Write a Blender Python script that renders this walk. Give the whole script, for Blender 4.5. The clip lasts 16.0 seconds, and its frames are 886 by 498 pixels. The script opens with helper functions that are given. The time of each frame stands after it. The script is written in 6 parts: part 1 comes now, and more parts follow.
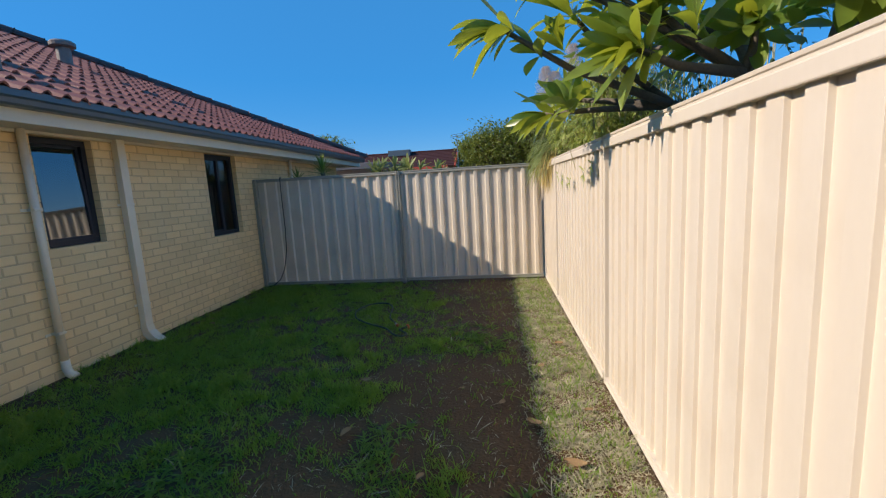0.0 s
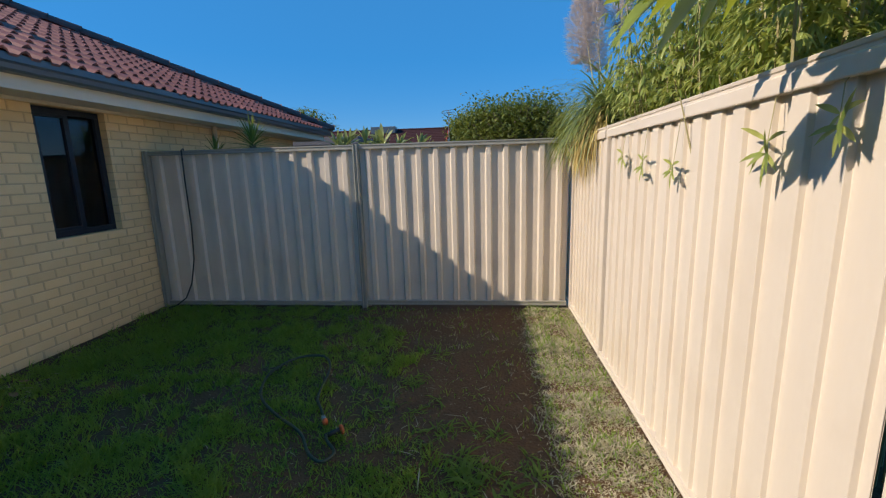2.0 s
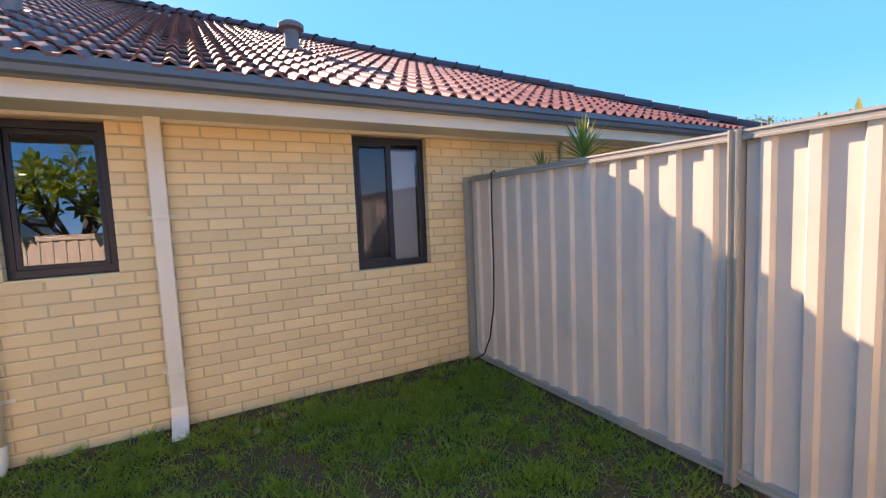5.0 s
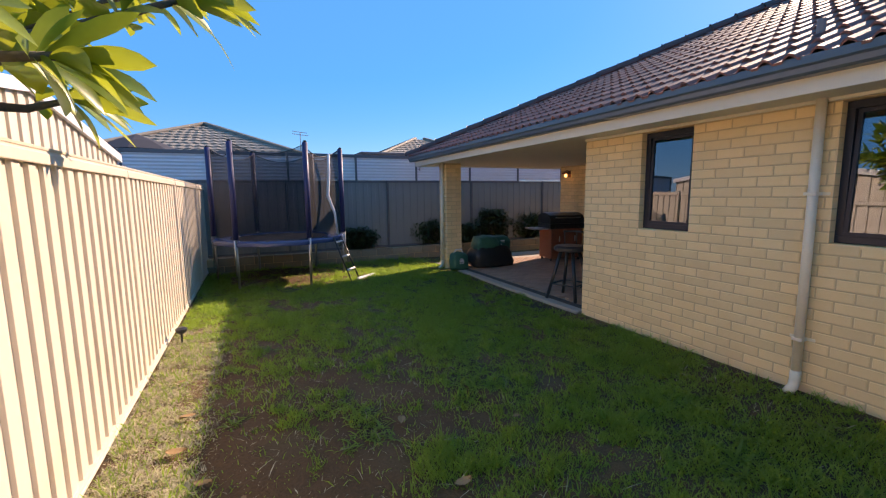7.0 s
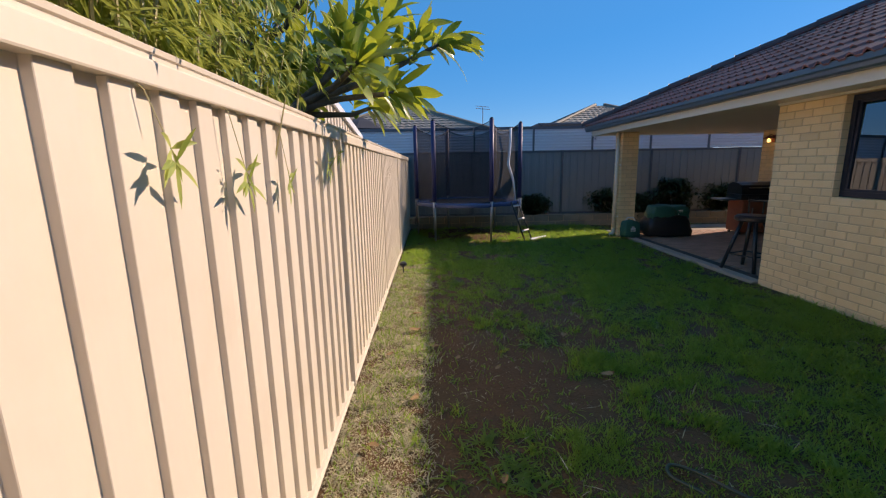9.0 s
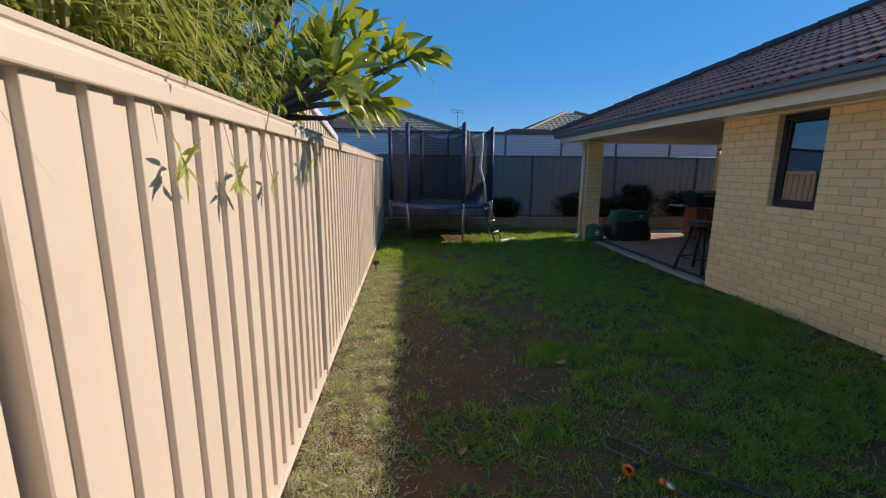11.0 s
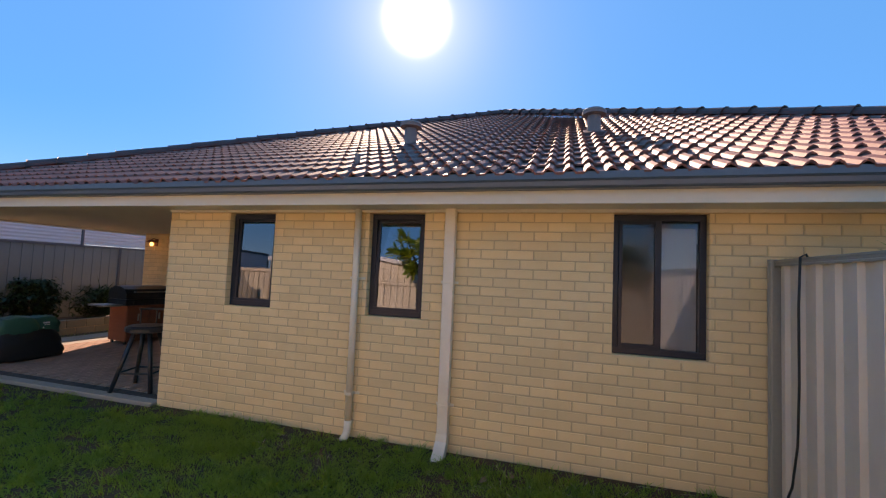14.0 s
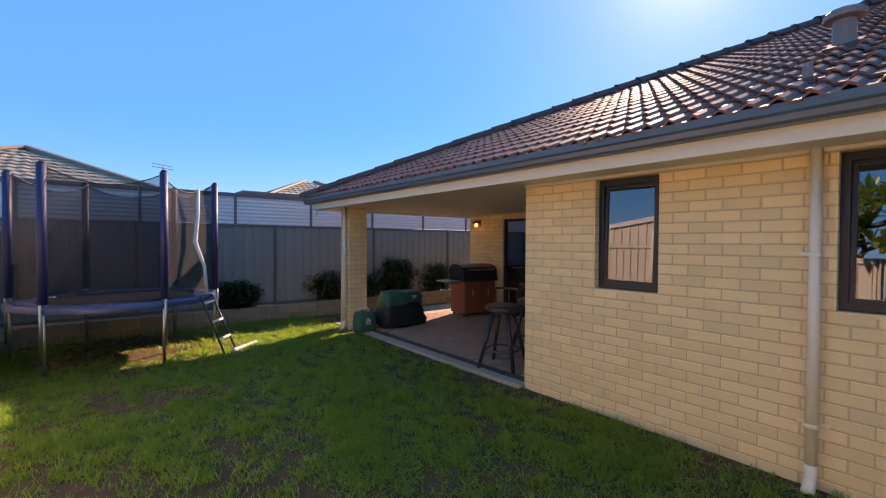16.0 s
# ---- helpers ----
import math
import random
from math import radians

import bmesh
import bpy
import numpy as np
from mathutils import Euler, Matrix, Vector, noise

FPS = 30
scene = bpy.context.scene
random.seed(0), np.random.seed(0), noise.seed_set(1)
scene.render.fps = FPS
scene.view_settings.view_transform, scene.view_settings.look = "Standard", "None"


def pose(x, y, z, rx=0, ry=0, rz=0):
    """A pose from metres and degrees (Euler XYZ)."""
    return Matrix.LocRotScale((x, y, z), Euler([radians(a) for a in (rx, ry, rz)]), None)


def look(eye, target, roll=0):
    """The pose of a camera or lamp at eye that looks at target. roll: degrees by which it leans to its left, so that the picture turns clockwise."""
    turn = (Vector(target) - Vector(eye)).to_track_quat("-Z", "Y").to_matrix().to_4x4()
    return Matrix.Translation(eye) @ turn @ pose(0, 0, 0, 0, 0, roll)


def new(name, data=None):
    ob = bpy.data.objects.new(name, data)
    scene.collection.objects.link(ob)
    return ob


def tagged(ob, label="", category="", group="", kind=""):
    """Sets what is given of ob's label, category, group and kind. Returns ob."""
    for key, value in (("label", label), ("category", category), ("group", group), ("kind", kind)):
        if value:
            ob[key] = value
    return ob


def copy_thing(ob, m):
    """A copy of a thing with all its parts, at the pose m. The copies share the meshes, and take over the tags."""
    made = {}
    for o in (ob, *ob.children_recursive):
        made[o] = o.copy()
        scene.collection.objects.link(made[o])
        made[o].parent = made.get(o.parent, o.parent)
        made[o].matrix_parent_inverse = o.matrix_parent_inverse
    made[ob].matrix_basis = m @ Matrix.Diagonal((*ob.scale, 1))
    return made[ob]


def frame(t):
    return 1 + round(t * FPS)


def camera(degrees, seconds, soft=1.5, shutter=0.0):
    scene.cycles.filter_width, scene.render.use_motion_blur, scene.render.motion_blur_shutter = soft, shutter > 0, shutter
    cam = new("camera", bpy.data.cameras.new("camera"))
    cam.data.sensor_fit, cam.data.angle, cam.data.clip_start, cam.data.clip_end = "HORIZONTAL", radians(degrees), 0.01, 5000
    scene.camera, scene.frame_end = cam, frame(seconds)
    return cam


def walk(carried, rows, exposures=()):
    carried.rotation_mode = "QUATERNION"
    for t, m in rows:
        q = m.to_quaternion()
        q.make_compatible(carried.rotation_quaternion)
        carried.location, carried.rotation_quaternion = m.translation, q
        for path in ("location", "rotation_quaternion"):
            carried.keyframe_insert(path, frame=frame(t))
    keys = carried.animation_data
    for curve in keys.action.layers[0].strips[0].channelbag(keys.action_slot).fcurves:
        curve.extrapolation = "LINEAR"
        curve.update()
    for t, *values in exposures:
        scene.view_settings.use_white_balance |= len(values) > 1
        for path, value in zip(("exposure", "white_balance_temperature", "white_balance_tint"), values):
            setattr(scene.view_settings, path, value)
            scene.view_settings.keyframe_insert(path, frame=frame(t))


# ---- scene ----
cam = camera(92.6, 16.0, 1.2)
METRES, EYE, TILT, LEAN, TURN = 8.0, 1.5, 0.0, 0.0, 6.3
PATH = [
    (0, (4.048, -0.816, 1.546), (3.8, 1.147, 1.256), -3.3),
    (0.5, (4.058, -0.341, 1.573), (3.803, 1.623, 1.299), -3.3),
    (1, (3.972, 0.276, 1.599), (3.739, 2.239, 1.298), -1.0),
    (1.5, (3.97, 0.816, 1.56), (3.795, 2.777, 1.206), -1.3),
    (2, (3.913, 1.399, 1.55), (3.713, 3.354, 1.18), -1.6),
    (2.5, (3.863, 1.808, 1.562), (3.669, 3.762, 1.182), -3.7),
    (3, (3.846, 2.198, 1.573), (3.364, 4.106, 1.217), -2.9),
    (3.2, (3.801, 2.393, 1.575), (3.328, 4.314, 1.285), -2.7),
    (5.3, (3.648, 3.857, 1.491), (1.718, 4.36, 1.337), -1.9),
    (5.5, (3.66, 3.947, 1.528), (1.67, 4.067, 1.366), -1.8),
    (6, (3.791, 3.971, 1.496), (1.97, 3.162, 1.327), -0.3),
    (6.5, (3.841, 4.071, 1.542), (2.673, 2.467, 1.294), 0.4),
    (7, (3.909, 4.254, 1.576), (3.097, 2.444, 1.323), -0.7),
    (7.5, (4.026, 4.507, 1.542), (3.23, 2.703, 1.21), -0.1),
    (8, (4.156, 4.791, 1.55), (3.687, 2.88, 1.193), -0.3),
    (8.5, (4.165, 5.114, 1.574), (3.999, 3.159, 1.189), -1.3),
    (8.7, (4.234, 5.18, 1.565), (4.126, 3.22, 1.183), -1.3),
    (10.8, (4.152, 5.503, 1.599), (4.24, 3.539, 1.23), -0.1),
    (11, (4.194, 5.506, 1.587), (4.03, 3.548, 1.214), 0.4),
    (11.5, (4.125, 5.443, 1.583), (3.316, 3.645, 1.247), 0.6),
    (12, (4.164, 5.329, 1.614), (2.706, 3.974, 1.428), 3.8),
    (12.5, (4.037, 5.132, 1.644), (2.262, 4.221, 1.78), 4.1),
    (13, (3.965, 4.922, 1.678), (2.065, 4.327, 1.869), 3.3),
    (13.5, (3.978, 4.706, 1.67), (2.016, 4.361, 1.854), 1.7),
    (14, (3.888, 4.464, 1.627), (1.969, 3.914, 1.745), 2.4),
    (14.5, (3.746, 4.2, 1.627), (1.949, 3.323, 1.673), 2.4),
    (15, (3.741, 3.817, 1.652), (2.097, 2.678, 1.657), 1.5),
    (15.5, (3.748, 3.446, 1.606), (2.267, 2.103, 1.592), 1.4),
    (16, (3.691, 3.072, 1.618), (2.425, 1.524, 1.584), 0.3),
]
EXPOSURES = [(0.0, 1.31, 7800, 15), (3.0, 1.16, 7800, 15), (5.3, 2.64, 10400, 38), (6.0, 2.44, 10600, 38), (6.5, 2.34, 10500, 38), (7.0, 1.92, 9800, 30), (7.5, 1.96, 9150, 29), (8.5, 1.51, 8850, 26), (11.0, 1.16, 8450, 20), (11.5, 1.95, 9900, 31), (12.0, 2.39, 10600, 36), (12.5, 1.97, 10600, 35), (13.5, 1.67, 10900, 36), (14.0, 1.87, 10900, 36), (15.0, 1.93, 11000, 36), (16.0, 2.03, 11000, 36)]
walk(cam, [(t, look(eye, target, roll)) for t, eye, target, roll in PATH], EXPOSURES)

# ---- light ----
SUN_DIR = Vector((-0.795, -0.305, 0.525)).normalized()
SUN_EL = math.asin(SUN_DIR.z)
SUN_AZ = math.atan2(SUN_DIR.x, SUN_DIR.y)
world = bpy.data.worlds.new("world")
scene.world = world
world.use_nodes = True
wn = world.node_tree.nodes
sky = wn.new("ShaderNodeTexSky")
sky.sky_type = "NISHITA"
sky.sun_disc = False
sky.sun_elevation = SUN_EL
sky.sun_rotation = SUN_AZ
sky.altitude = 300
sky.air_density, sky.dust_density, sky.ozone_density = 1.0, 0.15, 6.0
wn["Background"].inputs["Strength"].default_value = 0.15
deep = wn.new("ShaderNodeHueSaturation")
deep.inputs["Saturation"].default_value = 1.38
deep.inputs["Hue"].default_value = 0.510
world.node_tree.links.new(sky.outputs["Color"], deep.inputs["Color"])
clear = wn.new("ShaderNodeMix")
clear.data_type = "RGBA"
clear.inputs["Factor"].default_value = 0.84
# even deep blue of very dry air
clear_a = [s for s in clear.inputs if s.name == "A" and s.type == "RGBA"][0]
clear_b = [s for s in clear.inputs if s.name == "B" and s.type == "RGBA"][0]
clear_b.default_value = (0.07, 0.74, 1.92, 1)
clear_out = [s for s in clear.outputs if s.type == "RGBA"][0]
world.node_tree.links.new(deep.outputs["Color"], clear_a)
# sun glare painted into the sky colour: a wide white disc and soft halo
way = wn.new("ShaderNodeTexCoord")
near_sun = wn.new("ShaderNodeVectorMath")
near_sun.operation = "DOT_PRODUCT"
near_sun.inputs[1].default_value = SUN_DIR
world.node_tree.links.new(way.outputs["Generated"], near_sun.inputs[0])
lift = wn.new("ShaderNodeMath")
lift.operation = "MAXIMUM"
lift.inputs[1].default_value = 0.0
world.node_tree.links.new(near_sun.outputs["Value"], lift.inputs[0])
painted_glare = None
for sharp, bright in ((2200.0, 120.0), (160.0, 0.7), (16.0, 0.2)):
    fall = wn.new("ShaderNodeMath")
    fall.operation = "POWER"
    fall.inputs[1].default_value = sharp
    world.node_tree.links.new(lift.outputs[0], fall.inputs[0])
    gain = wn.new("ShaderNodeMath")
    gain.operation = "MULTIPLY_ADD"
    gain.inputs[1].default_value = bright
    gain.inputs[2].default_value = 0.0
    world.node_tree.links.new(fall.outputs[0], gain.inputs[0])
    if painted_glare is not None:
        world.node_tree.links.new(painted_glare, gain.inputs[2])
    painted_glare = gain.outputs[0]
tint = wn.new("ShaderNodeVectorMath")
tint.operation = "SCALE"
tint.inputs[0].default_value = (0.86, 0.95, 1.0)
world.node_tree.links.new(painted_glare, tint.inputs["Scale"])
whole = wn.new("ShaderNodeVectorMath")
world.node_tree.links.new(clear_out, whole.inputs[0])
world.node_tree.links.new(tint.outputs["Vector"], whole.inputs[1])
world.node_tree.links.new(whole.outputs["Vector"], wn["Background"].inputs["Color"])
sun = new("sun", bpy.data.lights.new("sun", "SUN"))
sun.data.energy, sun.data.angle, sun.data.color = 2.0, radians(0.55), (1.0, 0.965, 0.91)
sun.matrix_world = look((0, 0, 30), Vector((0, 0, 30)) - SUN_DIR)


# ---- mesh and material tools ----
def link(nt, a, b):
    nt.links.new(a, b)


def mat(name, colour, second=None, rough=0.7, scale=8.0, fine=90.0, amount=0.5, bump=0.15, metal=0.0, island=0.0, randomness=0.0, spec=0.5, dirt=None, dirt_scale=1.5, dirt_amount=0.0, stretch=(1, 1, 1), depth=0.01):
    """A surface with colour variation at two scales and fine relief."""
    m = bpy.data.materials.new(name)
    m.use_nodes = True
    nt = m.node_tree
    n = nt.nodes
    p = n["Principled BSDF"]
    p.inputs["Roughness"].default_value = rough
    p.inputs["Metallic"].default_value = metal
    p.inputs["Specular IOR Level"].default_value = spec
    second = second or tuple(c * 0.72 for c in colour)
    tc = n.new("ShaderNodeTexCoord")
    mp = n.new("ShaderNodeMapping")
    mp.inputs["Scale"].default_value = stretch
    link(nt, tc.outputs["Object"], mp.inputs["Vector"])
    big = n.new("ShaderNodeTexNoise")
    big.inputs["Scale"].default_value, big.inputs["Detail"].default_value = scale, 4
    small = n.new("ShaderNodeTexNoise")
    small.inputs["Scale"].default_value, small.inputs["Detail"].default_value = fine, 3
    link(nt, mp.outputs["Vector"], big.inputs["Vector"])
    link(nt, mp.outputs["Vector"], small.inputs["Vector"])
    mixf = n.new("ShaderNodeMath")
    mixf.operation = "MULTIPLY_ADD"
    link(nt, small.outputs["Fac"], mixf.inputs[0])
    mixf.inputs[1].default_value = 0.5
    half = n.new("ShaderNodeMath")
    half.operation = "MULTIPLY"
    half.inputs[1].default_value = 0.5
    link(nt, big.outputs["Fac"], half.inputs[0])
    link(nt, half.outputs[0], mixf.inputs[2])
    rng = n.new("ShaderNodeMapRange")
    rng.inputs["From Min"].default_value, rng.inputs["From Max"].default_value = 0.3, 0.7
    rng.inputs["To Min"].default_value, rng.inputs["To Max"].default_value = 0.0, amount
    link(nt, mixf.outputs[0], rng.inputs["Value"])
    mix = n.new("ShaderNodeMix")
    mix.data_type = "RGBA"
    mix.inputs["A"].default_value, mix.inputs["B"].default_value = (*colour, 1), (*second, 1)
    link(nt, rng.outputs["Result"], mix.inputs["Factor"])
    out = mix.outputs["Result"]
    if island or randomness:
        hsv = n.new("ShaderNodeHueSaturation")
        src = n.new("ShaderNodeNewGeometry").outputs["Random Per Island"] if island else n.new("ShaderNodeObjectInfo").outputs["Random"]
        r2 = n.new("ShaderNodeMapRange")
        k = island or randomness
        r2.inputs["To Min"].default_value, r2.inputs["To Max"].default_value = 1 - k, 1 + k
        link(nt, src, r2.inputs["Value"])
        link(nt, r2.outputs["Result"], hsv.inputs["Value"])
        link(nt, out, hsv.inputs["Color"])
        out = hsv.outputs["Color"]
    if dirt:
        dn = n.new("ShaderNodeTexNoise")
        dn.inputs["Scale"].default_value, dn.inputs["Detail"].default_value = dirt_scale, 6
        link(nt, tc.outputs["Object"], dn.inputs["Vector"])
        dr = n.new("ShaderNodeMapRange")
        dr.inputs["From Min"].default_value, dr.inputs["From Max"].default_value = 0.5, 0.75
        dr.inputs["To Max"].default_value = dirt_amount
        link(nt, dn.outputs["Fac"], dr.inputs["Value"])
        dm = n.new("ShaderNodeMix")
        dm.data_type = "RGBA"
        dm.inputs["B"].default_value = (*dirt, 1)
        link(nt, dr.outputs["Result"], dm.inputs["Factor"])
        link(nt, out, dm.inputs["A"])
        out = dm.outputs["Result"]
    link(nt, out, p.inputs["Base Color"])
    if bump:
        b = n.new("ShaderNodeBump")
        b.inputs["Strength"].default_value, b.inputs["Distance"].default_value = bump, depth
        link(nt, mixf.outputs[0], b.inputs["Height"])
        link(nt, b.outputs["Normal"], p.inputs["Normal"])
    return m


def leaf_mat(name, colour, second, through_colour, glow=0.35, rough=0.4, spread=0.25):
    """A leaf: glossy skin over a body that lets some light through."""
    m = bpy.data.materials.new(name)
    m.use_nodes = True
    nt = m.node_tree
    n = nt.nodes
    p = n["Principled BSDF"]
    p.inputs["Roughness"].default_value = rough
    geo = n.new("ShaderNodeNewGeometry")
    ramp = n.new("ShaderNodeMix")
    ramp.data_type = "RGBA"
    ramp.inputs["A"].default_value, ramp.inputs["B"].default_value = (*colour, 1), (*second, 1)
    link(nt, geo.outputs["Random Per Island"], ramp.inputs["Factor"])
    tc = n.new("ShaderNodeTexCoord")
    noi = n.new("ShaderNodeTexNoise")
    noi.inputs["Scale"].default_value = 14
    link(nt, tc.outputs["Object"], noi.inputs["Vector"])
    hsv = n.new("ShaderNodeHueSaturation")
    r2 = n.new("ShaderNodeMapRange")
    r2.inputs["From Min"].default_value, r2.inputs["From Max"].default_value = 0.3, 0.7
    r2.inputs["To Min"].default_value, r2.inputs["To Max"].default_value = 1 - spread, 1 + spread
    link(nt, noi.outputs["Fac"], r2.inputs["Value"])
    link(nt, r2.outputs["Result"], hsv.inputs["Value"])
    link(nt, ramp.outputs["Result"], hsv.inputs["Color"])
    link(nt, hsv.outputs["Color"], p.inputs["Base Color"])
    tr = n.new("ShaderNodeBsdfTranslucent")
    tr.inputs["Color"].default_value = (*through_colour, 1)
    ms = n.new("ShaderNodeMixShader")
    ms.inputs["Fac"].default_value = glow
    link(nt, p.outputs["BSDF"], ms.inputs[1])
    link(nt, tr.outputs["BSDF"], ms.inputs[2])
    link(nt, ms.outputs["Shader"], n["Material Output"].inputs["Surface"])
    return m


def part(name, bm, material, parent=None, label="", smooth=False):
    """Links a bmesh as one mesh object, under a thing or a part where one is given."""
    me = bpy.data.meshes.new(name)
    bmesh.ops.recalc_face_normals(bm, faces=bm.faces)
    bm.to_mesh(me)
    bm.free()
    for mt in material if isinstance(material, (list, tuple)) else [material]:
        me.materials.append(mt)
    if smooth:
        me.polygons.foreach_set("use_smooth", [True] * len(me.polygons))
    ob = new(name, me)
    if parent is not None:
        ob.parent = parent
    if label:
        ob["label"] = label
    return ob


def sheet(name, verts, faces, material, parent=None, smooth=False, label=""):
    """Links a mesh made of plain lists of corners and faces."""
    me = bpy.data.meshes.new(name)
    me.from_pydata([tuple(v) for v in verts], [], faces)
    me.materials.append(material)
    if smooth:
        me.polygons.foreach_set("use_smooth", [True] * len(me.polygons))
    me.update()
    ob = new(name, me)
    if parent is not None:
        ob.parent = parent
    if label:
        ob["label"] = label
    return ob


def thing(name, label, category, at=(0, 0, 0), turn=0, group="", kind=""):
    ob = new(name)
    ob.empty_display_size = 0.1
    ob.matrix_basis = pose(*at, 0, 0, turn)
    return tagged(ob, label, category, group, kind)


def box(bm, x0, x1, y0, y1, z0, z1, bevel=0.0):
    m = Matrix.Translation(((x0 + x1) / 2, (y0 + y1) / 2, (z0 + z1) / 2)) @ Matrix.Diagonal((abs(x1 - x0), abs(y1 - y0), abs(z1 - z0), 1))
    r = bmesh.ops.create_cube(bm, size=1, matrix=m)
    if bevel:
        es = list({e for v in r["verts"] for e in v.link_edges})
        bmesh.ops.bevel(bm, geom=es, offset=bevel, segments=2, affect="EDGES", profile=0.5)
    return bm


def tube(bm, pts, radii, n=8, caps=True):
    """A round bar along points, with a radius for each point."""
    pts = [Vector(p) for p in pts]
    if not isinstance(radii, (list, tuple)):
        radii = [radii] * len(pts)
    rings = []
    up = Vector((0.31, 0.17, 0.93))
    for i, p in enumerate(pts):
        d = (pts[min(i + 1, len(pts) - 1)] - pts[max(i - 1, 0)]).normalized()
        a = d.cross(up)
        if a.length < 0.05:
            a = d.cross(Vector((1, 0, 0)))
        a.normalize()
        b = d.cross(a)
        rings.append([bm.verts.new(p + radii[i] * (math.cos(2 * math.pi * k / n) * a + math.sin(2 * math.pi * k / n) * b)) for k in range(n)])
    for r0, r1 in zip(rings, rings[1:]):
        for k in range(n):
            bm.faces.new((r0[k], r0[(k + 1) % n], r1[(k + 1) % n], r1[k]))
    if caps:
        bm.faces.new(rings[0])
        bm.faces.new(rings[-1][::-1])
    return bm


def lathe(bm, profile, n=16, centre=(0, 0, 0)):
    """A turned shape from (radius, height) pairs."""
    rings = [[bm.verts.new((centre[0] + r * math.cos(2 * math.pi * k / n), centre[1] + r * math.sin(2 * math.pi * k / n), centre[2] + h)) for k in range(n)] for r, h in profile]
    for r0, r1 in zip(rings, rings[1:]):
        for k in range(n):
            bm.faces.new((r0[k], r0[(k + 1) % n], r1[(k + 1) % n], r1[k]))
    bm.faces.new(rings[0][::-1])
    bm.faces.new(rings[-1])
    return bm


def prism(bm, outline, axis, a, b):
    """An outline of (u, v) pairs drawn out from a to b along axis x or y."""
    put = (lambda u, v, t: (t, u, v)) if axis == "x" else (lambda u, v, t: (u, t, v))
    r0 = [bm.verts.new(put(u, v, a)) for u, v in outline]
    r1 = [bm.verts.new(put(u, v, b)) for u, v in outline]
    n = len(outline)
    for k in range(n):
        bm.faces.new((r0[k], r0[(k + 1) % n], r1[(k + 1) % n], r1[k]))
    bm.faces.new(r0[::-1])
    bm.faces.new(r1)
    return bm


BM = bmesh.new

# ---- materials ----
M_BRICK = mat("cream_brick", (0.89, 0.655, 0.37), (0.78, 0.55, 0.285), rough=0.85, scale=5, fine=160, amount=0.8, bump=0.5, randomness=0.07, depth=0.004)
M_BRICK_FAR = mat("cream_brick_far", (0.89, 0.655, 0.37), (0.78, 0.55, 0.285), rough=0.85, scale=5, fine=160, amount=0.8, bump=0.5, island=0.07, depth=0.004)
M_MORTAR = mat("mortar", (0.66, 0.47, 0.275), (0.57, 0.405, 0.23), rough=0.95, scale=12, fine=220, bump=0.5, depth=0.004)
M_TILE = mat("roof_tile", (0.31, 0.115, 0.092), (0.20, 0.072, 0.062), rough=0.6, spec=0.36, scale=3, fine=60, amount=0.9, bump=0.3, randomness=0.14, dirt=(0.16, 0.09, 0.08), dirt_scale=2.2, dirt_amount=0.5, depth=0.006)
M_TILE_FAR = mat("roof_tile_far", (0.31, 0.115, 0.092), (0.20, 0.072, 0.062), rough=0.6, spec=0.36, scale=3, fine=60, amount=0.9, bump=0.3, island=0.14, dirt=(0.16, 0.09, 0.08), dirt_scale=2.2, dirt_amount=0.5, depth=0.006)
M_CAP = mat("ridge_tile", (0.13, 0.055, 0.05), (0.08, 0.038, 0.036), rough=0.6, scale=4, fine=60, amount=0.9, bump=0.3, island=0.1)
M_GUTTER = mat("slate_blue_steel", (0.085, 0.125, 0.155), (0.065, 0.10, 0.125), rough=0.32, scale=3, fine=40, amount=0.6, bump=0.05, dirt=(0.15, 0.15, 0.14), dirt_amount=0.25)
M_FASCIA = mat("cream_fascia_paint", (0.72, 0.66, 0.54), (0.66, 0.60, 0.48), rough=0.5, scale=2, fine=50, amount=0.5, bump=0.05, stretch=(1, 0.3, 1))
M_SOFFIT = mat("soffit_paint", (0.68, 0.63, 0.53), (0.63, 0.57, 0.47), rough=0.8, scale=2, fine=60, amount=0.5, bump=0.05)
M_PIPE = mat("downpipe_paint", (0.82, 0.73, 0.58), (0.76, 0.66, 0.51), rough=0.45, scale=4, fine=60, amount=0.5, bump=0.05, dirt=(0.5, 0.42, 0.31), dirt_amount=0.25, dirt_scale=4)
M_FENCE = mat("cream_steel_fence", (0.70, 0.615, 0.51), (0.65, 0.565, 0.465), rough=0.42, scale=1.5, fine=45, amount=0.5, bump=0.04, randomness=0.02, stretch=(1, 1, 0.25), dirt=(0.55, 0.44, 0.32), dirt_scale=2.5, dirt_amount=0.3)
M_FENCE2 = mat("stone_steel_fence", (0.68, 0.595, 0.49), (0.62, 0.54, 0.44), rough=0.4, scale=1.5, fine=45, amount=0.5, bump=0.04, stretch=(1, 1, 0.25), dirt=(0.45, 0.39, 0.32), dirt_scale=2.5, dirt_amount=0.35)
M_RAIL2 = mat("olive_grey_steel_rail", (0.33, 0.32, 0.27), (0.25, 0.25, 0.22), rough=0.33, scale=3, fine=40, amount=0.6, bump=0.05)
M_FENCE3 = mat("grey_steel_fence", (0.225, 0.25, 0.248), (0.185, 0.205, 0.205), rough=0.5, scale=1.5, fine=45, amount=0.5, bump=0.05, stretch=(1, 1, 0.25))
